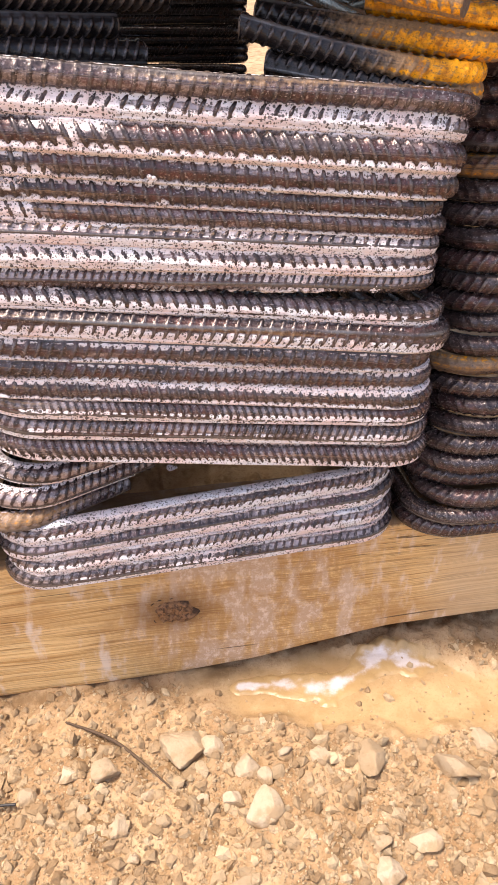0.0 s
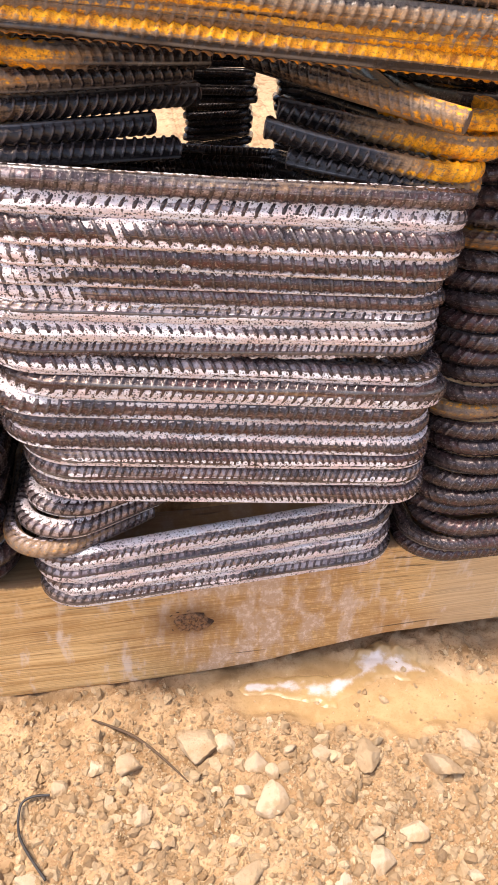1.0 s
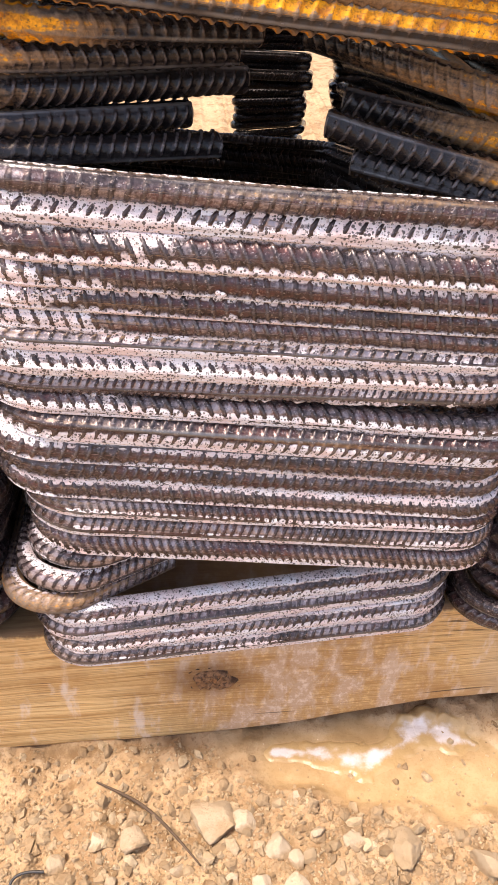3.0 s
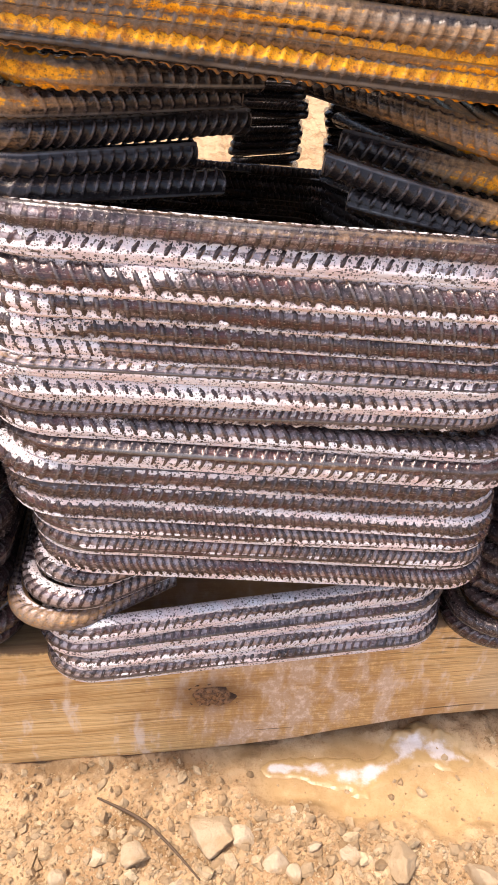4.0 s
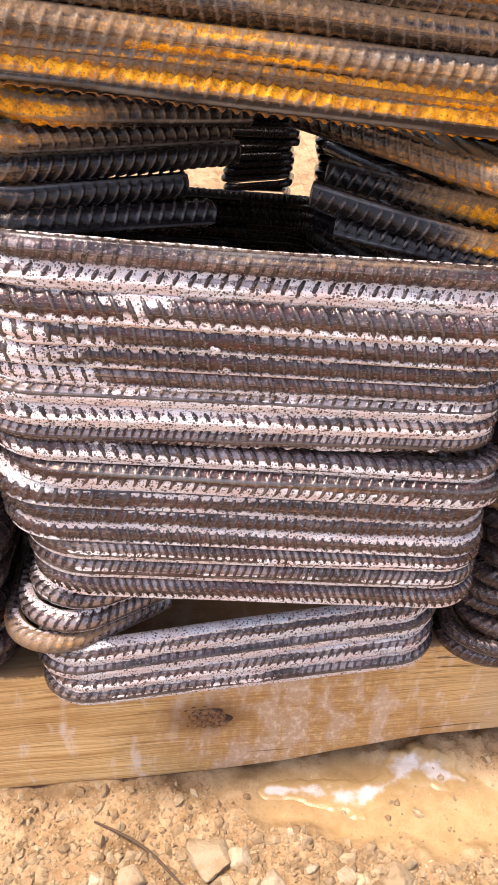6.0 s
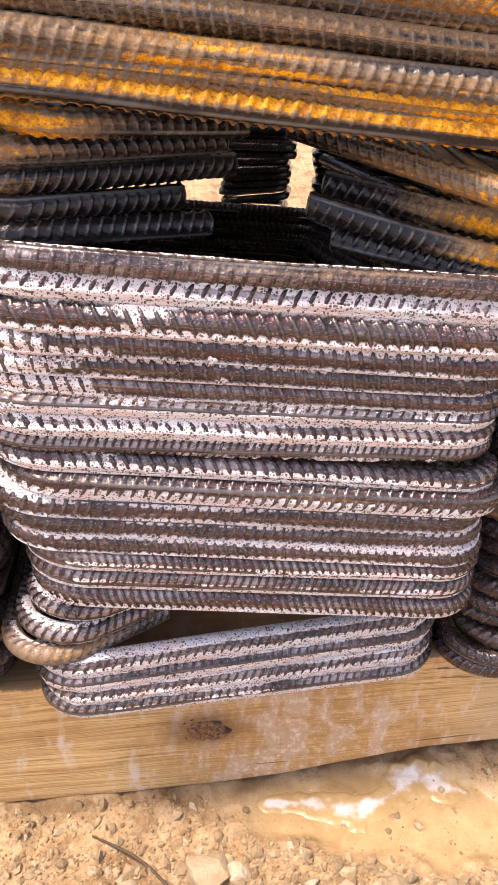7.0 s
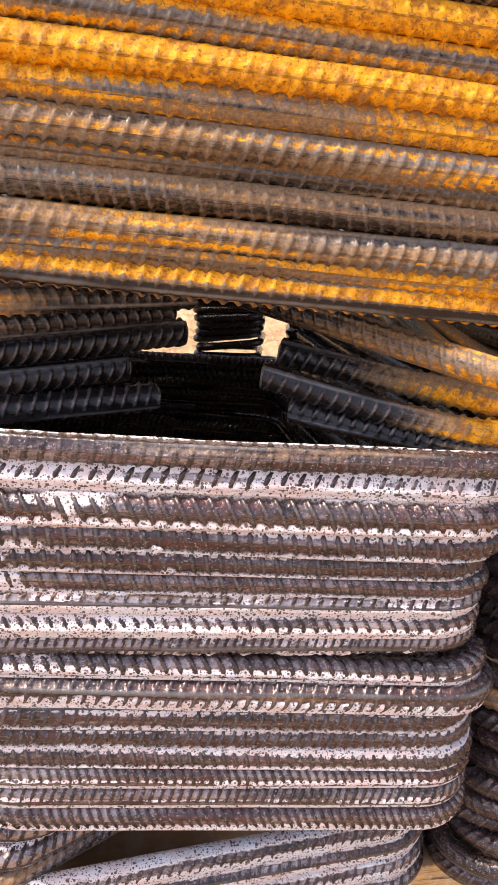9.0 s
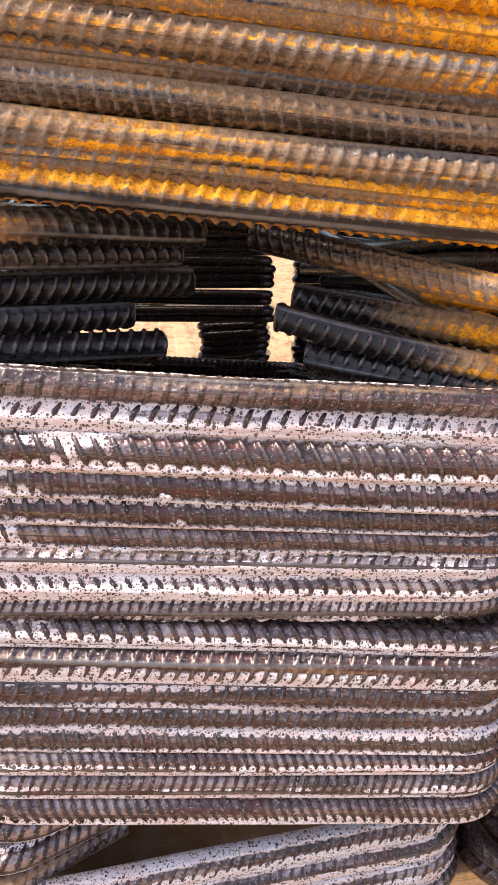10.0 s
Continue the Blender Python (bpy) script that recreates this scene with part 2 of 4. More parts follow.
def foam_material():
    """White lather with round holes of many sizes, through which the wet steel shows."""
    m = Nodes("soap_foam")
    info = m.tree.nodes.new("ShaderNodeObjectInfo")
    at = m.node("ShaderNodeTexCoord").outputs["Object"]
    moved = m.node("ShaderNodeVectorMath", Vector=at)
    moved.operation = "ADD"
    m.put(moved.inputs[1], m.node("ShaderNodeCombineXYZ", X=m.math("MULTIPLY", info.outputs["Random"], 9.0), Y=0.0, Z=0.0).outputs[0])
    at = moved.outputs[0]
    tone = m.noise(at, 40.0, 3.0)
    color = m.mix(m.step(tone, 0.35, 0.65), (0.79, 0.66, 0.675), (0.79, 0.79, 0.85))
    holes = None
    for scale, low, share in ((300.0, 0.36, 0.44), (560.0, 0.46, 0.30), (1000.0, 0.46, 0.24)):
        cells = m.node("ShaderNodeTexVoronoi", Vector=at, Scale=scale)
        size = m.math("MULTIPLY", m.node("ShaderNodeSeparateXYZ", Vector=cells.outputs["Color"]).outputs[0], low)
        hole = m.math("MULTIPLY", m.math("LESS_THAN", cells.outputs["Distance"], size), m.step(m.noise(at, 70.0, 2.0), share, share + 0.1))
        holes = hole if holes is None else m.math("MAXIMUM", holes, hole)
    film = m.step(m.noise(m.stretch(at, 60, 200, 200), 1.0, 5.0, 0.7), 0.44, 0.62)
    color = m.mix(m.math("MULTIPLY", film, 0.18), color, (0.40, 0.30, 0.30))
    # thin lather at the edges lets the dark steel through
    body = m.step(m.math("ADD", m.attr("body"), m.math("MULTIPLY", m.math("SUBTRACT", m.noise(at, 520.0, 4.0, 0.7), 0.5), 1.1)), 0.0, 0.72)
    color = m.mix(body, m.mix(tone, (0.060, 0.036, 0.036), (0.14, 0.105, 0.108)), color)
    color = m.mix(m.math("MULTIPLY", holes, 0.9), color, (0.05, 0.04, 0.04))
    m.bump(m.math("SUBTRACT", m.noise(at, 600.0, 3.0, 0.7), holes), 0.9, 0.0009)
    return m.finish(color, m.lerp(holes, 0.5, 0.12))


def puddle_material():
    """Thin lather on mud: white where it is thick, mud-coloured where it thins out."""
    m = Nodes("thin_lather")
    at = m.node("ShaderNodeTexCoord").outputs["Object"]
    body = m.step(m.math("ADD", m.attr("body"), m.math("MULTIPLY", m.math("SUBTRACT", m.noise(at, 150.0, 5.0, 0.7), 0.5), 1.3)), 0.15, 1.05)
    mud = m.mix(m.noise(at, 45.0, 4.0), (0.32, 0.195, 0.08), (0.46, 0.325, 0.17))
    color = m.mix(body, mud, m.mix(m.noise(at, 60.0, 3.0), (0.56, 0.49, 0.45), (0.58, 0.57, 0.63)))
    m.bump(m.noise(at, 500.0, 3.0), 0.4, 0.001)
    return m.finish(color, 0.3)


def plain(name, color, rough):
    m = Nodes(name)
    at = m.node("ShaderNodeTexCoord").outputs["Object"]
    n = m.noise(at, 300.0, 4.0)
    dark = tuple(c * 0.55 for c in color)
    m.bump(n, 0.5, 0.001)
    return m.finish(m.mix(n, dark, color), rough)


def knot_material():
    """A pale cracked heart in a dark resinous ring."""
    m = Nodes("knot_wood")
    at = m.node("ShaderNodeTexCoord").outputs["Object"]
    grain = m.noise(at, 420.0, 5.0, 0.7)
    far = m.node("ShaderNodeVectorMath", Vector=m.stretch(at, 48, 0, 67))
    far.operation = "LENGTH"
    d = m.math("ADD", far.outputs["Value"], m.math("MULTIPLY", m.math("SUBTRACT", m.noise(at, 130.0, 4.0), 0.5), 0.7))
    color = m.mix(m.step(grain, 0.36, 0.6), (0.06, 0.024, 0.010), (0.30, 0.150, 0.070))
    color = m.mix(m.step(d, 0.55, 0.78), color, (0.045, 0.018, 0.008))
    m.bump(grain, 0.9, 0.002)
    return m.finish(color, 0.6)


KNOT_X, KNOT_Z = 0.011, 0.077
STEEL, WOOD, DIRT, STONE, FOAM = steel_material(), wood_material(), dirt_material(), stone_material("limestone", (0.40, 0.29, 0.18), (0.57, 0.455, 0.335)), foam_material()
GRIT = stone_material("dirt_gravel", (0.23, 0.14, 0.068), (0.58, 0.45, 0.295))
LATHER = puddle_material()
KNOT = knot_material()
SHEARED = plain("sheared_steel", (0.16, 0.115, 0.09), 0.45)
TWIG = plain("dry_twig", (0.10, 0.06, 0.035), 0.8)
WIRE = plain("black_wire", (0.03, 0.028, 0.03), 0.5)


# ---- mesh helpers ----
def part(name, bm, material, parent=None, label=""):
    me = bpy.data.meshes.new(name)
    bm.to_mesh(me)
    bm.free()
    me.materials.append(material)
    ob = new(name, me)
    ob.parent = parent
    return tagged(ob, label)


def grid_mesh(name, points, closed_round, material, attributes=None):
    """A mesh from an array of rings: points[ring, segment] = xyz."""
    rings, segs = points.shape[:2]
    me = bpy.data.meshes.new(name)
    i, j = np.meshgrid(np.arange(rings - 1), np.arange(segs if closed_round else segs - 1), indexing="ij")
    k = (j + 1) % segs
    quads = np.stack([i * segs + j, i * segs + k, (i + 1) * segs + k, (i + 1) * segs + j], -1).reshape(-1, 4)
    faces = quads.tolist()
    if closed_round:
        faces += [list(range(segs))[::-1], list(range((rings - 1) * segs, rings * segs))]
    me.from_pydata(points.reshape(-1, 3).tolist(), [], faces)
    for key, values in (attributes or {}).items():
        me.attributes.new(key, "FLOAT", "POINT").data.foreach_set("value", np.ascontiguousarray(values, dtype=np.float32).ravel())
    me.polygons.foreach_set("use_smooth", np.ones(len(me.polygons), dtype=bool))
    me.materials.append(material)
    me.update()
    return me


def wobble(u, seed, size):
    """A smooth random curve along u (metres)."""
    if size == 0:
        return np.zeros_like(u)
    rng = np.random.default_rng(seed)
    out = np.zeros_like(u)
    for wave in (0.5, 0.21, 0.09):
        out += rng.normal() * wave * np.sin(u * 6.283 / wave + rng.uniform(0, 6.28))
    return out * size


FINE, MID, COARSE = 0.00075, 0.0016, 0.007


def bent_path(corners, radius, steps):
    """Points along a polyline with rounded inner corners; steps[i] is the spacing on side i."""
    pts = [np.array(c, float) for c in corners]
    out, cur = [], pts[0]
    for n in range(1, len(pts)):
        a, b = pts[n - 1], pts[n]
        d = (b - a) / np.linalg.norm(b - a)
        if n < len(pts) - 1:
            e = (pts[n + 1] - b) / np.linalg.norm(pts[n + 1] - b)
            turn = math.acos(max(-1, min(1, float(d @ e))))
            cut = radius * math.tan(turn / 2)
            stop = b - d * cut
        else:
            turn, stop = 0, b
        length = np.linalg.norm(stop - cur)
        count = max(2, int(length / steps[n - 1]))
        out += [cur + (stop - cur) * k / count for k in range(count)]
        if turn > 0.01:
            side = 1 if d[0] * e[1] - d[1] * e[0] > 0 else -1
            normal = np.array([-d[1], d[0]]) * side
            centre = stop + normal * radius
            step = min(steps[n - 1], steps[n])
            count = max(6, int(radius * turn / max(step, 0.0011)))
            for k in range(count):
                a2 = turn * k / count
                out.append(centre - normal * radius * math.cos(a2) + d * radius * math.sin(a2))
            cur = b + e * cut
        else:
            out.append(stop)
    return np.array(out)


def bar_mesh(path, r, seed, rust, foam, segs=28, pitch=0.0061, slant=0.85, wave=0.0008, high=0.145, seam_at=None, lean_to=None, paint=None, rise=None):
    """A ribbed bar along a path in the plane: two rows of slanting ribs, with a lengthwise rib between them. rust and foam: numbers or functions of x, y."""
    rng = np.random.default_rng(seed)
    tan = np.gradient(path, axis=0)
    tan /= np.linalg.norm(tan, axis=1)[:, None]
    u = np.concatenate([[0], np.cumsum(np.linalg.norm(np.diff(path, axis=0), axis=1))])
    out = np.stack([tan[:, 1], -tan[:, 0]], 1)
    ang = np.linspace(0, 2 * math.pi, segs, endpoint=False)
    roll = rng.choice((0.5, 1.5)) * math.pi + rng.normal() * 0.45 - 0.35
    if seam_at is not None:
        roll = -radians(seam_at)
    spin = ang[None, :] + roll + 0.25 * np.sin(u * 5 + rng.uniform(0, 6))[:, None]
    half = np.where(np.sin(spin) >= 0, 1.0, -1.0)
    lean = slant * half * (lean_to or (1 if rng.random() < 0.6 else -1))
    phase = (u[:, None] + lean * r * 0.9 * np.cos(spin) + np.where(half > 0, 0, 0.3 * pitch)) / pitch
    tooth = np.clip(2.5 * np.cos(2 * math.pi * phase) - 0.95, 0, 1)
    window = np.clip(np.abs(np.sin(spin)) * 3.0 - 0.3, 0, 1)
    seam = np.clip(2.2 - np.abs(np.sin(spin)) * 9.0, 0, 1)
    worn = 0.85 + 0.3 * np.sin(u * 31 + seed)[:, None] * rng.random()
    gap = np.gradient(u)[:, None]
    rib = tooth * window * worn * np.clip(pitch / gap / 2 - 1, 0, 1)
    rad = r * 0.93 + r * high * rib + r * 0.17 * seam
    cz, cx = np.sin(ang)[None, :], np.cos(ang)[None, :]
    pts = np.zeros((len(u), segs, 3))
    pts[..., 0] = path[:, None, 0] + out[:, None, 0] * rad * cx
    pts[..., 1] = path[:, None, 1] + out[:, None, 1] * rad * cx
    pts[..., 2] = rad * cz + wobble(u, seed + 5, wave)[:, None]
    if rise:
        pts[..., 2] += rise(path[:, 0], path[:, 1])[:, None]
    one = np.ones_like(rad)
    x, y = path[:, 0], path[:, 1]
    rust_v = (rust(x, y)[:, None] if callable(rust) else rust) * one
    if paint:
        rust_v = rust_v + paint(x[:, None] * one, np.degrees(ang)[None, :] * one - 360.0 * (ang > math.pi)[None, :])
    foam_v = (foam(x, y)[:, None] if callable(foam) else foam) * one
    at = {"along": u[:, None] * one, "round": (ang[None, :] * r) * one, "rib": np.clip(rib + 0.6 * seam, 0, 1), "seam": seam * one, "rust": rust_v, "foam": foam_v}
    return grid_mesh("ribbed_bar", pts, True, STEEL, at)


def value_noise(a, b, seed):
    """Smooth noise from 0 to 1 over two arrays."""
    table = np.random.default_rng(seed).random((97, 89))
    ia, ib = np.floor(a).astype(int), np.floor(b).astype(int)
    fa, fb = a - ia, b - ib
    fa, fb = fa * fa * (3 - 2 * fa), fb * fb * (3 - 2 * fb)
    pick = lambda i, j: table[i % 97, j % 89]
    return (pick(ia, ib) * (1 - fa) + pick(ia + 1, ib) * fa) * (1 - fb) + (pick(ia, ib + 1) * (1 - fa) + pick(ia + 1, ib + 1) * fa) * fb


def add_foam(ob, path, r, seed, top, bottom, cover, bar_seed, patches=(), fill=0.80, flip=False):
    """A skin of soap foam on the front of a bar: it fills the groove above the angle `top` and below `bottom` (degrees, 0 is straight out, 90 is up)
    and lies between the ribs where `cover` is high; patches: (x, half width, more cover) of thick lather."""
    keep = path[:, 1] < (0.055 if flip else 0.026)
    u = np.concatenate([[0], np.cumsum(np.linalg.norm(np.diff(path, axis=0), axis=1))])
    bow = wobble(u, bar_seed + 5, 0.0008)[keep]
    path, u = path[keep], u[keep]
    tan = np.gradient(path, axis=0)
    tan /= np.linalg.norm(tan, axis=1)[:, None]
    out = np.stack([tan[:, 1], -tan[:, 0]], 1)
    deg = np.linspace(-80, 122, 62)
    uu, dd = np.meshgrid(u, deg, indexing="ij")
    aa = math.pi - np.radians(dd) if flip else np.radians(dd)
    vv = np.radians(dd) * r
    rough = value_noise(uu * 24, vv * 60, seed) - 0.5
    field = np.maximum(np.maximum((dd - top) / 22.0, (bottom - dd) / 22.0), cover + 0.0 * dd)
    for x, half, more in patches:
        field = np.maximum(field, cover + more * np.clip(1.3 - 0.6 * np.abs(path[:, 0] - x)[:, None] / half + 2.2 * rough + 1.2 * (value_noise(uu * 90, vv * 200, seed + 4) - 0.5), 0, 1))
    field += 0.9 * rough + 0.55 * (value_noise(uu * 110, vv * 280, seed + 1) - 0.5) + 0.4 * (value_noise(uu * 420, vv * 600, seed + 2) - 0.5)
    if not flip:
        field -= 0.9 * np.clip(path[:, 1] / 0.012, 0, 1)[:, None]
    thick = np.clip(field * 1.5, -1.0, 2.2)
    lump = value_noise(uu * 500, vv * 500, seed + 3)
    rad = r * 0.93 + 0.00050 * thick + 0.00022 * lump * np.clip(thick, 0, 1) - 0.00010
    fillet = np.clip(fill * r / np.maximum(np.abs(np.cos(aa)), 0.3), 0, 1.22 * r)
    rad = np.maximum(rad, np.where(thick > 0, r * 0.93 + (fillet - r * 0.93) * np.clip(thick * 1.6, 0, 1), 0))
    pts = np.zeros((*rad.shape, 3))
    pts[..., 0] = path[:, None, 0] + out[:, None, 0] * rad * np.cos(aa)
    pts[..., 1] = path[:, None, 1] + out[:, None, 1] * rad * np.cos(aa)
    pts[..., 2] = rad * np.sin(aa) + bow[:, None]
    rows, cols = rad.shape
    i, j = np.meshgrid(np.arange(rows - 1), np.arange(cols - 1), indexing="ij")
    seen = np.maximum.reduce([thick[:-1, :-1], thick[1:, :-1], thick[:-1, 1:], thick[1:, 1:]]) > -0.15
    quads = np.stack([i * cols + j, i * cols + j + 1, (i + 1) * cols + j + 1, (i + 1) * cols + j], -1)[seen]
    used, index = np.unique(quads.ravel(), return_inverse=True)
    if len(used) < 4:
        return
    me = bpy.data.meshes.new("foam")
    me.from_pydata(pts.reshape(-1, 3)[used].tolist(), [], index.reshape(-1, 4).tolist())
    me.polygons.foreach_set("use_smooth", np.ones(len(me.polygons), dtype=bool))
    me.materials.append(FOAM)
    foam = new("foam", me)
    foam.parent = ob
    me.attributes.new("body", "FLOAT", "POINT").data.foreach_set("value", np.ascontiguousarray(thick.ravel()[used], dtype=np.float32))
    tagged(foam, "white soap foam full of bubbles")


def lean_pose(x, y, z, back, right, yaw=0.0):
    """A pose whose far side drops by `back` degrees and whose right side drops by `right` degrees."""
    return pose(x, y, z, -back, right, yaw)


def bar_thing(name, me, m, label, category, group="", split=False):
    """A bar as a thing of its own; split: an empty that holds the bar and what clings to it."""
    ob = new(name, None if split else me)
    ob.matrix_world = m
    if split:
        new("bar", me).parent = ob
    return tagged(ob, label, category, group)


def cut_end(ob, path, r, z, last=False):
    """The sheared face at the tip of a bar: a rough disc with a burr round it."""
    tip, before = (path[-1], path[-2]) if last else (path[0], path[1])
    way = (tip - before) / np.linalg.norm(tip - before)
    bm = bmesh.new()
    rows = []
    for k, (wide, out) in enumerate(((0.97, -0.0006), (0.94, 0.0003), (0.78, 0.0005), (0.45, 0.0001))):
        row = []
        for j in range(24):
            a = 6.2832 * j / 24
            rough = noise.noise(Vector((math.cos(a) * 2, math.sin(a) * 2, 7.0 * k)))
            side, up = r * wide * math.cos(a), r * wide * math.sin(a)
            d = out + 0.0004 * rough
            row.append(bm.verts.new((tip[0] + way[0] * d - way[1] * side, tip[1] + way[1] * d + way[0] * side, z + up)))
        rows.append(row)
    for one, two in zip(rows, rows[1:]):
        for j in range(24):
            bm.faces.new((one[j], one[(j + 1) % 24], two[(j + 1) % 24], two[j]))
    bm.faces.new(rows[-1])
    bmesh.ops.recalc_face_normals(bm, faces=bm.faces)
    part("cut_end", bm, SHEARED, ob, "rough sheared end")


R = 0.0067
DEEP = 0.60


def closed_stirrup(width, depth, r, seed, rust, foam, bend=0.032, front=FINE, side=COARSE, back=MID, **more):
    """A closed rectangle; its front left corner is the origin, the seam lies in the back side."""
    h = width * (0.2 + 0.6 * ((seed * 0.618) % 1.0))
    lap = depth - 2.05 * r
    corners = [(h, lap), (0, depth), (0, 0), (width, 0), (width, depth), (h - 0.03, depth)]
    path = bent_path(corners, bend, [back, side, front, side, back])
    return bar_mesh(path, r, seed, rust, foam, **more), path


def open_stirrup(width, depth, r, seed, rust, foam, left, right, bend=0.030, left_angle=26.0, right_angle=26.0, front=FINE, side=COARSE, back=MID, **more):
    """An open rectangle whose two front arms, `left` and `right` metres long, slant inwards."""
    la, ra = radians(left_angle), radians(right_angle)
    corners = [(left * math.cos(la), left * math.sin(la)), (0, 0), (0, depth), (width, depth), (width, 0)]
    steps = [front, side, back, side]
    if right > 0:
        corners.append((width - right * math.cos(ra), right * math.sin(ra)))
        steps.append(front)
    else:
        corners[-1] = (width, 0.2)
    path = bent_path(corners, bend, steps)
    return bar_mesh(path, r, seed, rust, foam, **more), path


# ---- ground: one sheet to the horizon, fine near the pile ----
def spread(lo, hi, step, far):
    near = list(np.arange(lo, hi + step / 2, step))
    out, s = [], step
    x = near[-1]
    while x < far:
        s *= 1.35
        x += s
        out.append(x)
    back, s, x = [], step, near[0]
    while x > -far:
        s *= 1.35
        x -= s
        back.append(x)
    return np.array(back[::-1] + near + out)


def ground_height(x, y):
    h = 0.010 * noise.fractal(Vector((x * 7, y * 7, 3.1)), 1.0, 2.1, 4)
    h += 0.006 * noise.fractal(Vector((x * 38, y * 38, 7.7)), 0.9, 2.0, 4)
    h += 0.0035 * noise.fractal(Vector((x * 120, y * 120, 1.7)), 0.8, 2.0, 3)
    d = damp_at(x, y)
    return h * (1 - 0.85 * d) - 0.004 * d


def damp_at(x, y):
    """A smooth patch of wet mud in front of the timber."""
    d = ((x - 0.17) / 0.14) ** 2 + ((y - 0.408 + 0.18 * (x - 0.15)) / 0.044) ** 2
    d += 0.5 * noise.noise(Vector((x * 25, y * 25, 1.0)))
    return max(0.0, min(1.0, (1.25 - d) * 1.8))


def ground():
    xs, ys = spread(-0.26, 0.42, 0.0028, 400.0), spread(0.20, 0.50, 0.0028, 400.0)
    pts = np.zeros((len(ys), len(xs), 3))
    damp = np.zeros((len(ys), len(xs)))
    for i, y in enumerate(ys):
        for j, x in enumerate(xs):
            pts[i, j] = (x, y, ground_height(x, y) if abs(x) < 3 and abs(y) < 3 else 0.0)
            damp[i, j] = damp_at(x, y) if abs(x) < 1 and abs(y) < 1 else 0
    me = grid_mesh("ground", pts[:, ::1], False, DIRT, {"damp": damp})
    tagged(new("ground", me), "dry ochre dirt strewn with pale gravel", "ground", kind="structure")


ground()


# ---- timber under the pile ----
def timber():
    """A sawn beam along x with rounded edges and a waney lower edge; its middle front foot is the origin."""
    xs = np.linspace(-0.75, 1.05, 260)
    deep, tall, rr = 0.075, 0.145, 0.006
    ring = []
    for cx, cz, a0 in ((rr, rr, 180), (deep - rr, rr, 270), (deep - rr, tall - rr, 0), (rr, tall - rr, 90)):
        for k in range(5):
            a = radians(a0 + 22.5 * k)
            ring.append((cx + rr * math.cos(a), cz + rr * math.sin(a)))
    full = []
    for n, (y, z) in enumerate(ring):
        y2, z2 = ring[(n + 1) % len(ring)]
        k = max(1, int(math.hypot(y2 - y, z2 - z) / 0.008))
        full += [(y + (y2 - y) * i / k, z + (z2 - z) * i / k) for i in range(k)]
    pts = np.zeros((len(xs), len(full), 3))
    for i, x in enumerate(xs):
        wane = 0.027 / (1 + math.exp(-(x - 0.115) / 0.032)) + 0.002 * noise.noise(Vector((x * 18, 0, 2)))
        for j, (y, z) in enumerate(full):
            z2 = z + wane * max(0.0, 1 - z / 0.12)
            bumpy = 0.0012 * noise.fractal(Vector((x * 9, y * 40, z * 40)), 1.0, 2.0, 3)
            pts[i, j] = (x, y + bumpy, z2 + (bumpy if z > 0.1 else 0))
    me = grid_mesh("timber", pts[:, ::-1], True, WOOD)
    ob = new("timber_beam")
    new("beam", me).parent = ob
    ob.matrix_world = pose(0, 0.445, -0.002, 0, 0, 0.6)
    bm = bmesh.new()
    rings, spokes = 9, 30
    rows = []
    for i in range(rings):
        k = i / (rings - 1)
        row = []
        for j in range(spokes):
            a = 6.283 * j / spokes
            edge = 1 + 0.35 * noise.noise(Vector((math.cos(a) * 1.6, math.sin(a) * 1.6, 4)))
            x, z = 0.021 * k * edge * math.cos(a), 0.015 * k * edge * math.sin(a)
            lift = 0.0045 * (1 - k ** 4) - 0.004 * math.exp(-((k - 0.75) / 0.1) ** 2) + 0.0022 * noise.noise(Vector((x * 300, z * 300, 0)))
            row.append(bm.verts.new((x, 0.0015 - lift, z)))
        rows.append(row)
    for i in range(rings - 1):
        for j in range(spokes):
            n = (j + 1) % spokes
            if i:
                bm.faces.new((rows[i][j], rows[i][n], rows[i + 1][n], rows[i + 1][j]))
    bm.faces.new(rows[1])
    for v in rows[0]:
        bm.verts.remove(v)
    bmesh.ops.recalc_face_normals(bm, faces=bm.faces)
    knot = part("knot", bm, KNOT, ob, "dark cracked knot")
    knot.matrix_local = pose(KNOT_X, 0, KNOT_Z, 0, 12, 0) @ Matrix.Diagonal((1.18, 1.1, 1.25, 1))
    tagged(ob, "weathered yellow-brown sawn timber beam with a dark knot, lying on dirt", "timber")


timber()

# ---- the main stack ----
STACK = "stirrups of the foamy stack"
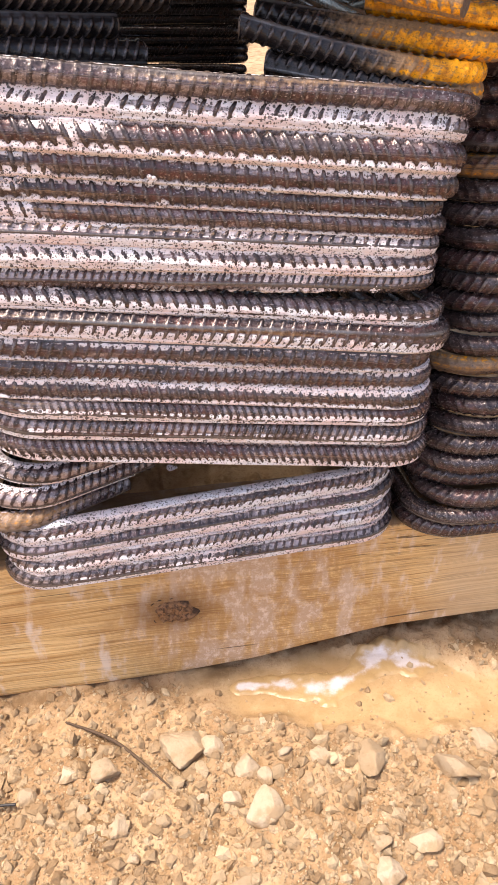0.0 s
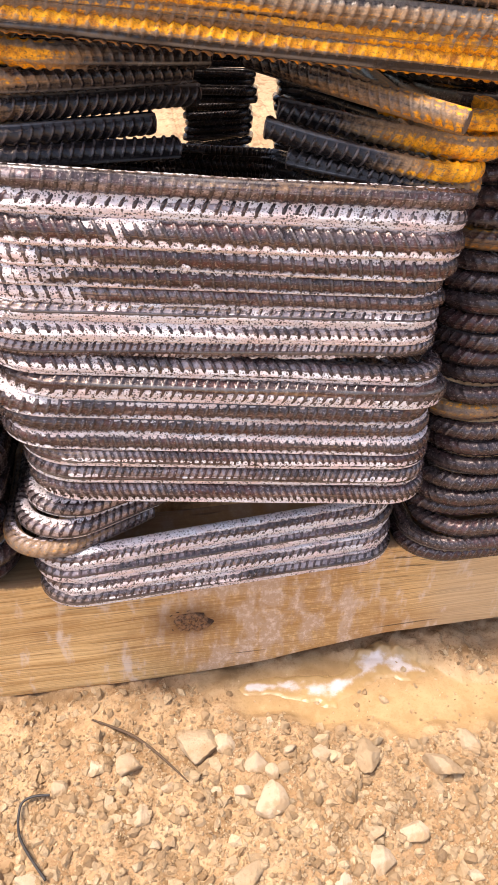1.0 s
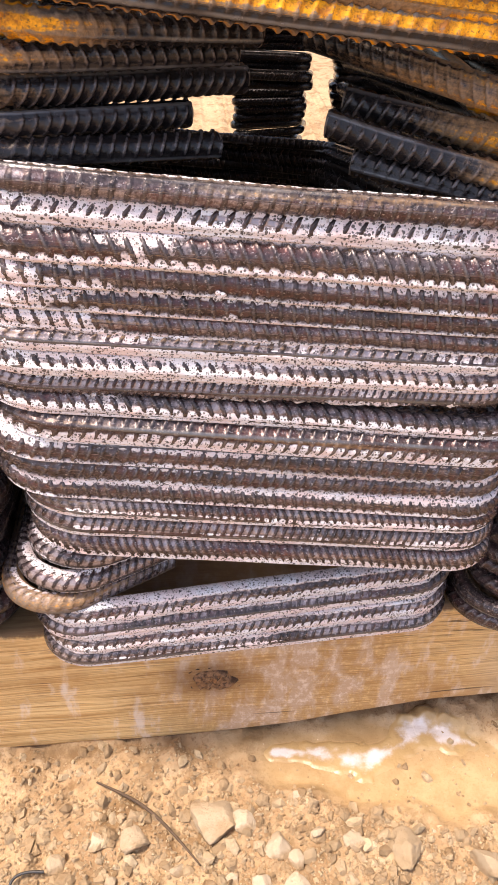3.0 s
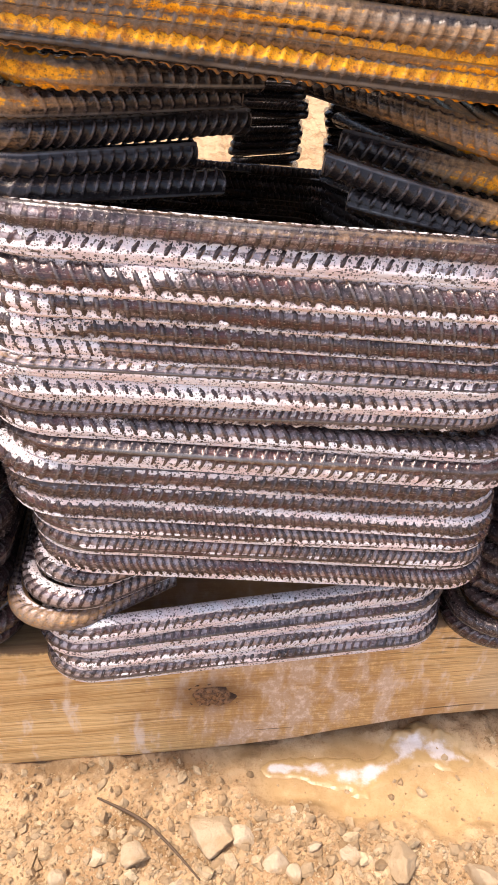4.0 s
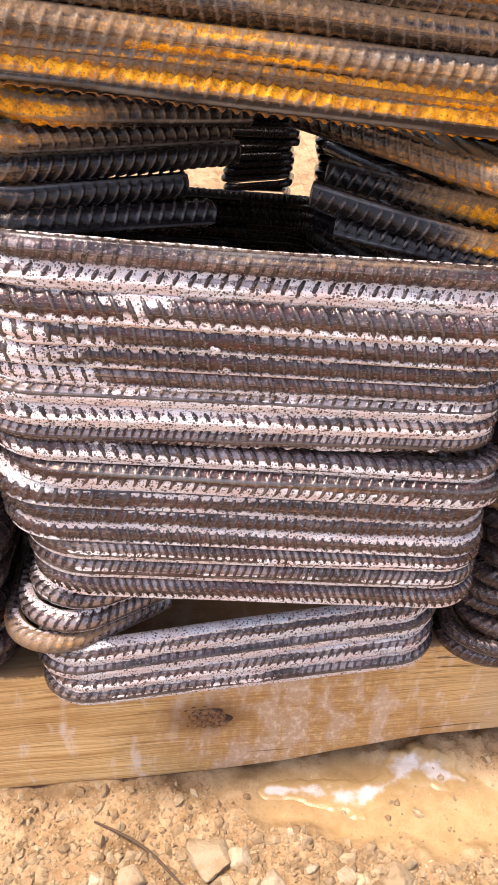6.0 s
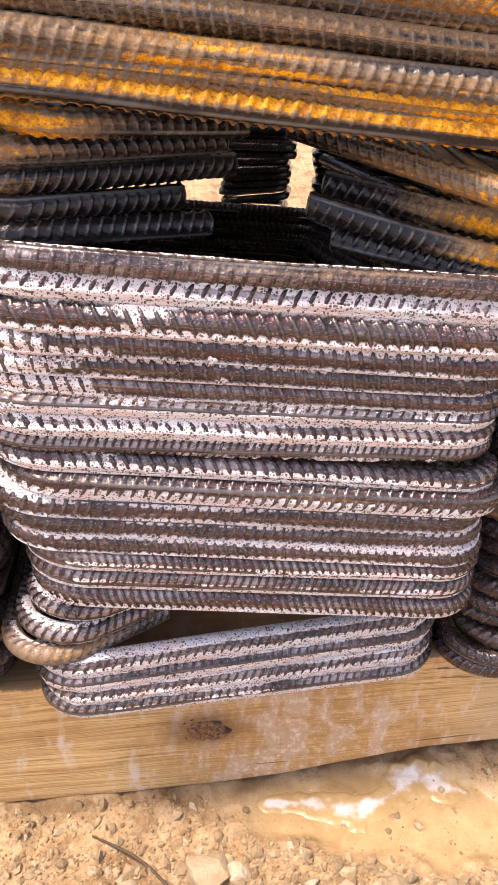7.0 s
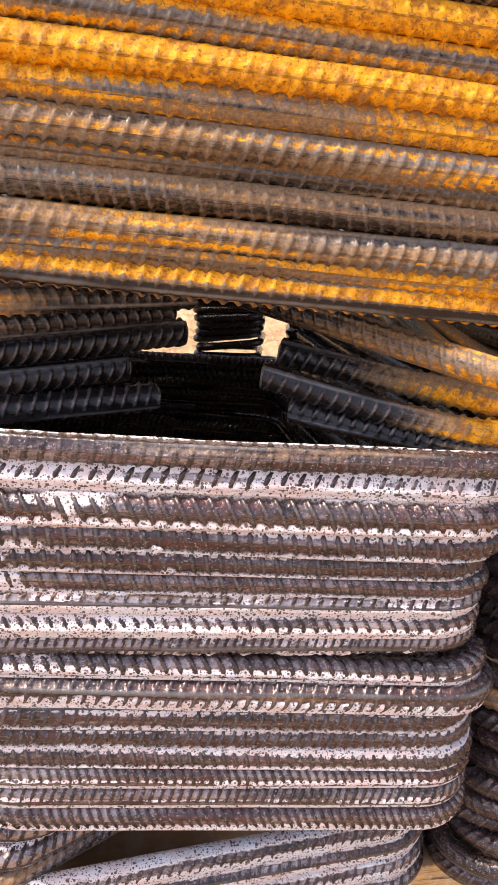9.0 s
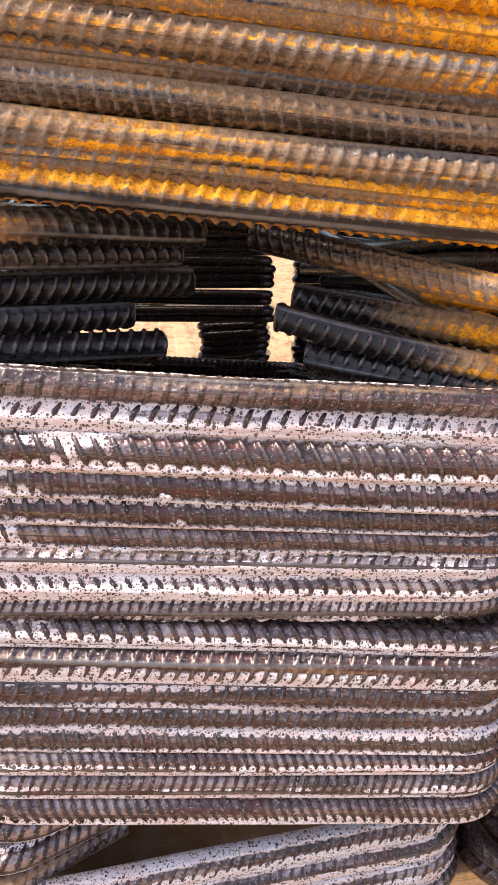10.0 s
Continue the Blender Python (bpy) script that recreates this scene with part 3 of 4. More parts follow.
# height at x = 0.026, radius, right edge, angle of the lengthwise rib, rib pitch, rib slant, foam above and below these angles, foam between the ribs
BARS = [
    (0.4691, 0.0062, 0.1900, 44, 0.0068, 0.20, 84, -95, -0.45),
    (0.4570, 0.0063, 0.1865, -22, 0.0075, 0.75, 14, 14, 0.35),
    (0.4423, 0.0078, 0.1855, 104, 0.0073, -0.55, 52, -26, -0.60),
    (0.4276, 0.0067, 0.1840, 58, 0.0068, -0.25, 22, -46, -0.60),
    (0.4153, 0.0062, 0.1770, 58, 0.0065, -0.25, 24, -46, -0.60),
    (0.4041, 0.0056, 0.1800, 100, 0.0068, -0.50, 44, -44, -0.50),
    (0.3934, 0.0058, 0.1780, -18, 0.0065, 0.95, 34, 10, -0.05),
    (0.3815, 0.0061, 0.1775, -20, 0.0065, -0.80, 30, 8, -0.10),
    (0.3695, 0.0062, 0.1775, -30, 0.0044, 0.70, 28, -80, -0.10),
    (0.3548, 0.0067, 0.1880, -28, 0.0069, -0.70, 130, 8, -0.45),
    (0.3405, 0.0080, 0.1925, 25, 0.0066, 0.60, 66, -8, -0.60),
    (0.3245, 0.0072, 0.1830, 58, 0.0066, 0.40, 18, -40, -0.60),
    (0.3100, 0.0068, 0.1860, 58, 0.0058, 0.60, 26, -40, -0.55),
    (0.2974, 0.0062, 0.1870, 62, 0.0058, -0.40, 24, -34, -0.55),
    (0.2850, 0.0066, 0.1880, -24, 0.0048, -0.70, 52, -2, -0.50),
    (0.2705, 0.0073, 0.1880, -18, 0.0050, 0.50, 56, 0, -0.45),
    (0.2540, 0.0076, 0.1895, 80, 0.0050, -0.60, 60, -14, -0.45)]
FILM = [0.36, 0.75, 0.23, 0.24, 0.23, 0.30, 0.62, 0.58, 0.60, 0.44, 0.23, 0.25, 0.24, 0.27, 0.46, 0.52, 0.44]
LATHERED = {2: [(0.045, 0.02, 0.7)], 3: [(0.05, 0.025, 1.9), (0.10, 0.012, 1.0)], 4: [(0.03, 0.012, 1.9), (0.125, 0.008, 1.6)], 5: [(0.01, 0.03, 0.8)], 6: [(0.01, 0.05, 0.4)], 9: [(0.05, 0.05, 0.25)]}
for i, (z0, r, right_x, seam, pitch, slant, top, bottom, cover) in enumerate(BARS):
    right_x += 0.008
    width = 0.298 if i < 9 else 0.305 if i < 14 else 0.295
    # rust fades towards the back: the hollow's shade put into the colour
    me, path = closed_stirrup(width - 2 * r, DEEP, r, 100 + i,
                        lambda x, y: 0.12 - 0.3 * np.clip(y * 4 - 0.3, 0, 1), lambda x, y, f=FILM[i]: f * np.clip(1.2 - y * 6, 0, 1),
                        slant=abs(slant), lean_to=1 if slant > 0 else -1, pitch=pitch, high=0.21 if i else 0.13, seam_at=seam, segs=36)
    slope = 5.3 + 0.06 * i + (1.25 if i > 8 else 0) - (0.35 if i == 7 else 0.7 if i == 8 else 0)
    z = z0 + math.tan(radians(slope)) * (0.026 - (right_x - width + r))
    m = lean_pose(right_x - width + r, 0.4105 + 0.0012 * math.sin(i * 1.7), z, 14.4 - 0.44 * i, slope, 0.25 * math.sin(i * 2.3))
    ob = bar_thing("stirrup", me, m, "dark ribbed steel stirrup, wet and streaked with soap foam", "rebar stirrup", STACK, split=True)
    add_foam(ob, path, r, 500 + 7 * i, top, bottom, cover, 100 + i, LATHERED.get(i, ()), 0.0 if i == 0 else 0.80)

# four stirrups lie flat on the timber below
for i in range(4):
    width = 0.292 - 0.004 * (i % 2)
    me, path = closed_stirrup(width - 2 * R, DEEP, R, 150 + i, lambda x, y: 0.15 + 0 * x, lambda x, y: np.clip(0.46 - y * 4, 0, 1), bend=0.030, slant=0.62, lean_to=1, seam_at=(-10, 95, -12, 90)[i])
    m = lean_pose(-0.099 + 0.003 * math.sin(i * 2.0), 0.415 + 0.001 * i, 0.1515 + 0.0123 * i, 8.5 + 0.2 * i, -1.2 * i, 3.6 - 0.2 * i)
    ob = bar_thing("stirrup", me, m, "dark ribbed steel stirrup with pale foam, lying on the timber", "rebar stirrup", "stirrups on the timber", split=True)
    add_foam(ob, path, R, 700 + 7 * i, 38, 6, -0.4, 150 + i)

# three open stirrups whose arms show at the corner
for i, (x, y, z) in enumerate(((-0.122, 0.393, 0.2050), (-0.111, 0.400, 0.2200), (-0.102, 0.408, 0.2350))):
    me, path = open_stirrup(0.28, DEEP, R, 170 + i, (lambda x, y: 0.46 - 3 * np.clip(x, 0, 0.1)) if i == 0 else 0.12, lambda x, y: np.clip(0.62 - y * 2, 0, 1), 0.135 - 0.006 * (2 - i), 0.0,
                      left_angle=31.0 - 2 * i, bend=0.034, side=MID, slant=0.62, lean_to=1, seam_at=180 + (18, 20, 15)[i])
    ob = bar_thing("open_stirrup", me, lean_pose(x, y, z, 4.0, 0.5 + 1.0 * i, 0), "dark steel open stirrup with a foamy hooked arm", "rebar stirrup", "open stirrups in the stack", split=True)
    add_foam(ob, path, R, 800 + 7 * i, 95 if i == 0 else 60, -60 if i == 0 else -15, -0.7 if i == 0 else -0.35, 170 + i, (), 0.0, True)

# five open stirrups on the top of the foamy stack, the arms of both sides slanting inwards: left edge, height there, far side's drop, left arm and its angle, right edge, right arm and its angle, radius
OPEN = [(-0.108, 0.4862, 0.0, 0.1366, 23.7, 0.196, 0.1210, 19.7, 0.0066), (-0.109, 0.4965, 0.0, 0.1280, 29.0, 0.196, 0.1350, 18.0, 0.0064), (-0.113, 0.5105, 2.0, 0.1680, 30.5, 0.209, 0.1430, 26.7, 0.0070),
        (-0.106, 0.5238, 1.5, 0.1480, 26.9, 0.214, 0.0900, 34.0, 0.0063), (-0.080, 0.5365, 5.0, 0.1320, 28.0, 0.219, 0.0, 30.0, 0.0066)]
LIFT = [(0.0, 0.004), (0.002, 0.0095), (0.004, 0.003), (0.004, 0.0), (0.003, 0.0)]
for i, (x0, z0, back, left, left_angle, x1, right, right_angle, r) in enumerate(OPEN):
    width = x1 - x0

    def rise(x, y, up=LIFT[i], w=width):
        """The arms are bent up a little towards their tips."""
        near = np.where(np.asarray(y) < 0.12, 1.0, 0.0)
        return near * (up[0] * np.where(x < w / 2, np.clip(x / 0.13, 0, 1) ** 1.5, 0) + up[1] * np.where(x >= w / 2, np.clip((w - x - 0.03) / 0.10, 0, 1) ** 1.5, 0))

    me, path = open_stirrup(width, DEEP, r, 190 + i, lambda x, y, k=i, w=width: np.clip(np.maximum((0.075 - x) * (2 + 2.5 * k), (x - w + 0.055 + 0.03 * k) * 12), 0, np.where(x < 0.15, 0.25 + 0.1 * k, 0.75)) * np.clip(1 - y * 3, 0.3, 1), 0.0,
                      left, right, left_angle=left_angle, right_angle=right_angle, bend=0.026,
                      seam_at=180 - (-28, 48, 55, -30, -35)[i], lean_to=-1 if i > 2 else 1, slant=0.55, high=0.17, pitch=0.0062, segs=40, rise=rise)
    m = lean_pose(x0, 0.413, z0, back, 6.0, 0.0)
    ob = bar_thing("open_stirrup", me, m, "black wet steel open stirrup with rust at its bends", "rebar stirrup", "open stirrups on the foamy stack", split=True)
    u = np.concatenate([[0], np.cumsum(np.linalg.norm(np.diff(path, axis=0), axis=1))])
    bow = wobble(u, 190 + i + 5, 0.0008) + rise(path[:, 0], path[:, 1])
    cut_end(ob, path, r, bow[0])
    if right > 0:
        cut_end(ob, path, r, bow[-1], True)

# a loose rusty bar slants out of the hollow between them
loose = np.stack([np.linspace(0, 0.135, 180), np.zeros(180)], 1)
me = bar_mesh(loose, 0.0064, 215, 0.42, 0.0, pitch=0.0062, high=0.17, slant=0.5, seam_at=70, segs=36, wave=0, paint=lambda x, deg: 4.0 * (0.05 - x))
ob = bar_thing("loose_bar", me, look((0.168, 0.404, 0.5005), (0.07, 0.479, 0.5175)) @ pose(0, 0, 0, 0, 0, 90) @ pose(0, 0, 0, 0, 90, 0), "short slanting ribbed bar, orange with rust, cut end", "rebar", split=True)
cut_end(ob, loose, 0.0064, 0.0)
cut_end(ob, loose, 0.0064, 0.0, True)

# ---- the rusty stack above ----
def band(deg, at, half, amount):
    """A streak of rust along a bar at an angle, in degrees."""
    return amount * np.exp(-((deg - at) / half) ** 2)


def along(x, at, half):
    return np.exp(-((x - 0.34 - at) / half) ** 4)


# height at x = 0.055, radius, set back, rust, angle of the lengthwise rib, rib slant, streaks of rust
LEVELS = [
    (0.5372, 0.0068, 0.000, 0.40, -30, 0.35, lambda x, deg: band(deg, 32, 38, 0.42) + band(deg, -75, 18, 0.35) - band(deg, -25, 20, 0.50)),
    (0.5472, 0.0062, 0.0005, 0.46, 52, 0.30, lambda x, deg: band(deg, 52, 14, 0.45) + band(deg, 0, 40, 0.25) * along(x, 0.16, 0.08)),
    (0.5567, 0.0074, 0.000, 0.44, 56, 0.40, lambda x, deg: band(deg, -22, 14, 0.45) * along(x, 0.035, 0.045) + band(deg, 70, 14, 0.15)),
    (0.5708, 0.0067, 0.001, 0.36, 50, -0.35, lambda x, deg: band(deg, 62, 20, 0.22)),
    (0.5822, 0.0062, 0.004, 0.40, 95, 0.30, lambda x, deg: band(deg, 42, 20, 0.60)),
    (0.5912, 0.0068, 0.000, 0.40, 55, 0.45, lambda x, deg: band(deg, 62, 14, 0.15) + band(deg, -10, 50, 0.35) * along(x, 0.22, 0.10)),
    (0.6045, 0.0067, 0.001, 0.56, 70, -0.40, lambda x, deg: band(deg, 20, 50, 0.36) * (1 - along(x, 0.06, 0.06))),
    (0.6175, 0.0067, 0.000, 0.86, 60, 0.40, None), (0.6300, 0.0064, 0.0015, 0.74, 45, 0.50, lambda x, deg: band(deg, 0, 30, -0.35)),
    (0.6425, 0.0066, 0.000, 0.90, 66, -0.45, None)] + [(0.6558 + 0.0134 * k, 0.0067, 0.001 * (k % 2), 0.5 + 0.1 * (k % 3), 50 + 8 * k, 0.45, None) for k in range(5)]
for i, (z, r, inset, rust, seam, slant, paint) in enumerate(LEVELS):
    width = 0.80
    me, path = closed_stirrup(width, 0.50, r * 1.045, 220 + i, rust, 0.0, bend=0.035, front=0.0011, side=0.02, back=0.02, pitch=0.0066, high=0.20, slant=abs(slant), lean_to=1 if slant > 0 else -1, seam_at=seam, segs=40, paint=paint)
    x = -0.34 + 0.01 * math.sin(i * 1.9)
    m = lean_pose(x, 0.4235 + inset, z + math.tan(radians(5.9)) * (0.055 - x), 1.0, 5.9, 0.0)
    bar_thing("large_stirrup", me, m, "large ribbed steel stirrup, brown with bright orange rust", "rebar stirrup", "large rusty stirrups")


# long straight bars added over the pile, out of view, to shade its hollow inside
for i in range(72):
    run = np.stack([np.linspace(-0.55, 0.75, 130), np.zeros(130)], 1)
    me = bar_mesh(run, R, 1200 + i, 0.5, 0.0, segs=12)
    bar_thing("long_bar", me, lean_pose(0, 0.425 + 0.0142 * i, 0.775 + 0.002 * math.sin(i * 2.1), 0, 5.9, 0), "unseen long straight ribbed steel bar with brown rust, added for shade", "rebar", "long bars across the pile")


# ---- neighbouring stacks ----
def neighbour(x_of, y_of, count, seed, group, mirrored, depth):
    for i in range(count):
        rng = random.Random(seed + i)
        width = 0.27
        calm = 0.6 if i < 14 else 0.35
        x = x_of(i) + rng.uniform(-0.010, 0.010) * calm
        me, path = closed_stirrup(width, depth, R, seed + i, 0.45 if rng.random() < 0.07 else 0.08 * rng.random(), lambda x, y: np.clip(0.17 - y * 0.5, 0, 1), bend=0.03 + 0.012 * rng.random(), front=0.001, side=0.0018, back=COARSE, segs=18, slant=0.62)
        m = lean_pose(x - (width if mirrored else 0), y_of(i) + rng.uniform(-0.005, 0.004), 0.1515 + 0.0142 * i, 7.0 + 0.1 * i, 0.5 * rng.uniform(-1, 1), rng.uniform(-4.5, 4.5) * calm)
        bar_thing("stirrup", me, m, "black wet ribbed steel stirrup with specks of rust", "rebar stirrup", group)


neighbour(lambda i: 0.193 + 0.014 * min(1, i / 5), lambda i: 0.420 + 0.0022 * i, 27, 300, "stirrups of the dark stack", False, DEEP)
# its unseen depth is stretched to keep side light out of the hollow
neighbour(lambda i: -0.128, lambda i: 0.432 + 0.001 * i, 26, 400, "stirrups of the far dark stack", True, 0.95)


# ---- stacks farther back, with a slit of daylight between them ----
def rear_stirrup(x, z, wide, slope, seed):
    rng = random.Random(seed)
    me, path = closed_stirrup(wide, 0.13, R, seed, 0.05, 0.0, front=MID, back=0.02, bend=0.022, segs=12)
    m = lean_pose(x + rng.uniform(-0.004, 0.004), 1.45 + rng.uniform(-0.006, 0.006), z, 10.0, slope + rng.uniform(-0.3, 0.3), -9.5 + rng.uniform(-1, 1))
    bar_thing("stirrup", me, m, "dark steel stirrup of a stack farther back", "rebar stirrup", "stirrups farther back")


for i in range(51):
    rear_stirrup(0.268, 0.04 + 0.0136 * i, 0.50, 0.0, 950 + i)
for i in range(10):
    rear_stirrup(-0.040, 0.03 + 0.0136 * i, 0.285, 0.0, 900 + i)
# narrow stacks stand on the wide one, most stirrups of the first tipped up, and carry wide ones again
for i in range(8):
    rear_stirrup(0.102, 0.168 + 0.0136 * i, 0.110, -max(0.0, 8.0 - 0.9 * i) if i else 0.0, 1020 + i)
    rear_stirrup(-0.26, 0.030 + 0.0136 * i, 0.12, 0.0, 1040 + i)
    rear_stirrup(-0.26, 0.139 + 0.0136 * i, 0.12, 0.0, 1060 + i)
for i in range(18):
    rear_stirrup(-0.26, 0.2775 + 0.0136 * i, 0.475, -max(0.0, 0.3 - 0.05 * i), 1080 + i)


# ---- stones and gravel ----
def pebble(bm, centre, size, seed, flat=0.6):
    rng = random.Random(seed)
    made = bmesh.ops.create_icosphere(bm, subdivisions=4, radius=1.0)["verts"]
    turn = Matrix.Rotation(rng.uniform(0, 6.28), 3, "Z") @ Matrix.Rotation(rng.uniform(-0.4, 0.4), 3, "X")
    planes = [(Vector((rng.uniform(-1, 1), rng.uniform(-1, 1), rng.uniform(-0.5, 0.9))).normalized(), rng.uniform(0.45, 0.8)) for _ in range(11)]
    sx, sy = rng.uniform(0.8, 1.25), rng.uniform(0.65, 1.0)
    for v in made:
        p = v.co.copy()
        for n, d in planes:
            over = p.dot(n) - d
            if over > 0:
                p -= n * over * 0.96
        p *= 1 + 0.07 * noise.fractal(p * 2.6 + Vector((seed, 0, 0)), 0.9, 2.1, 4)
        v.co = turn @ Vector((p.x * sx * size, p.y * sy * size, p.z * flat * size)) + Vector(centre)


def stones():
    spots = [(0.009, 0.373, 0.025), (0.030, 0.365, 0.011), (0.073, 0.386, 0.0075), (0.054, 0.346, 0.014), (0.065, 0.337, 0.010), (0.147, 0.335, 0.017),
             (0.207, 0.321, 0.021), (0.239, 0.340, 0.015), (0.061, 0.313, 0.019), (0.136, 0.276, 0.011), (0.137, 0.257, 0.013), (-0.044, 0.314, 0.011),
             (-0.034, 0.292, 0.008), (0.032, 0.255, 0.017), (-0.129, 0.279, 0.015), (0.105, 0.244, 0.009), (-0.012, 0.314, 0.008), (0.104, 0.319, 0.008),
             (-0.079, 0.360, 0.009), (-0.106, 0.347, 0.010), (0.061, 0.303, 0.009), (-0.020, 0.339, 0.007), (-0.053, 0.361, 0.014), (0.110, 0.345, 0.010),
             (0.168, 0.274, 0.011), (0.204, 0.236, 0.008), (0.018, 0.33, 0.008), (0.04, 0.322, 0.010), (-0.07, 0.33, 0.009), (0.085, 0.355, 0.009)]
    for n, (x, y, size) in enumerate(spots):
        bm = bmesh.new()
        pebble(bm, (0, 0, 0), size, 40 + n, 0.55)
        for f in bm.faces:
            f.smooth = True
        ob = part("stone", bm, STONE)
        ob.matrix_world = pose(x, y, ground_height(x, y) + size * 0.16)
        tagged(ob, "pale buff limestone chip half sunk in dirt", "stone", "stones on the dirt")
    rng = random.Random(9)
    base = bmesh.new()
    bmesh.ops.create_icosphere(base, subdivisions=1, radius=1.0)
    shape = [v.co.copy() for v in base.verts]
    faces = [[v.index for v in f.verts] for f in base.faces]
    base.free()
    verts, polys = [], []
    count = 0
    while count < 36000:
        x, y = rng.uniform(-0.30, 0.45), rng.uniform(0.13, 0.44)
        if damp_at(x, y) > 0.15 and rng.random() < 0.93:
            continue
        if y > 0.40 and rng.random() < 0.6:
            continue
        size = min(0.0075, 0.0006 + 0.00052 * rng.paretovariate(1.45))
        z = ground_height(x, y) - size * 0.15
        turn = Euler((rng.uniform(0, 6), rng.uniform(0, 6), rng.uniform(0, 6))).to_matrix()
        k = len(verts)
        s = (rng.uniform(0.7, 1.2), rng.uniform(0.6, 1.0), rng.uniform(0.45, 0.8))
        for c in shape:
            j = rng.uniform(0.62, 1.25) * size
            p = turn @ Vector((c.x * s[0] * j, c.y * s[1] * j, c.z * s[2] * j))
            verts.append((x + p.x, y + p.y, z + p.z))
        polys += [[k + a for a in f] for f in faces]
        count += 1
    me = bpy.data.meshes.new("gravel")
    me.from_pydata(verts, [], polys)
    me.materials.append(GRIT)
    tagged(new("gravel", me), "fine buff gravel and crumbs of dirt", "gravel", kind="stuff")


stones()


def twig(name, points, thick, material, label, category):
    data = bpy.data.curves.new(name, "CURVE")
    data.dimensions, data.bevel_depth, data.bevel_resolution, data.resolution_u = "3D", thick, 2, 8
    line = data.splines.new("NURBS")
    line.points.add(len(points) - 1)
    for p, (x, y, lift, w) in zip(line.points, points):
        p.co, p.radius = (x, y, ground_height(x, y) + lift, 1), w
    line.use_endpoint_u, line.order_u = True, 3
    me = bpy.data.meshes.new_from_object(new(name + "_line", data))
    bpy.data.objects.remove(bpy.data.objects[name + "_line"])
    me.materials.clear()
    me.materials.append(material)
    tagged(new(name, me), label, category)


twig("twig", [(-0.082, 0.406, 0.002, 0.6), (-0.062, 0.396, 0.005, 1.0), (-0.043, 0.384, 0.006, 1.1), (-0.022, 0.363, 0.006, 0.9), (-0.004, 0.338, 0.003, 0.5)], 0.0013, TWIG, "thin dry curved root lying on the dirt", "twig")
twig("wire", [(-0.115, 0.341, 0.007, 1.0), (-0.136, 0.344, 0.009, 1.0), (-0.140, 0.325, 0.009, 1.0), (-0.135, 0.304, 0.009, 1.0), (-0.115, 0.275, 0.007, 1.0)], 0.0011, WIRE, "short bent black wire lying on the dirt", "wire")


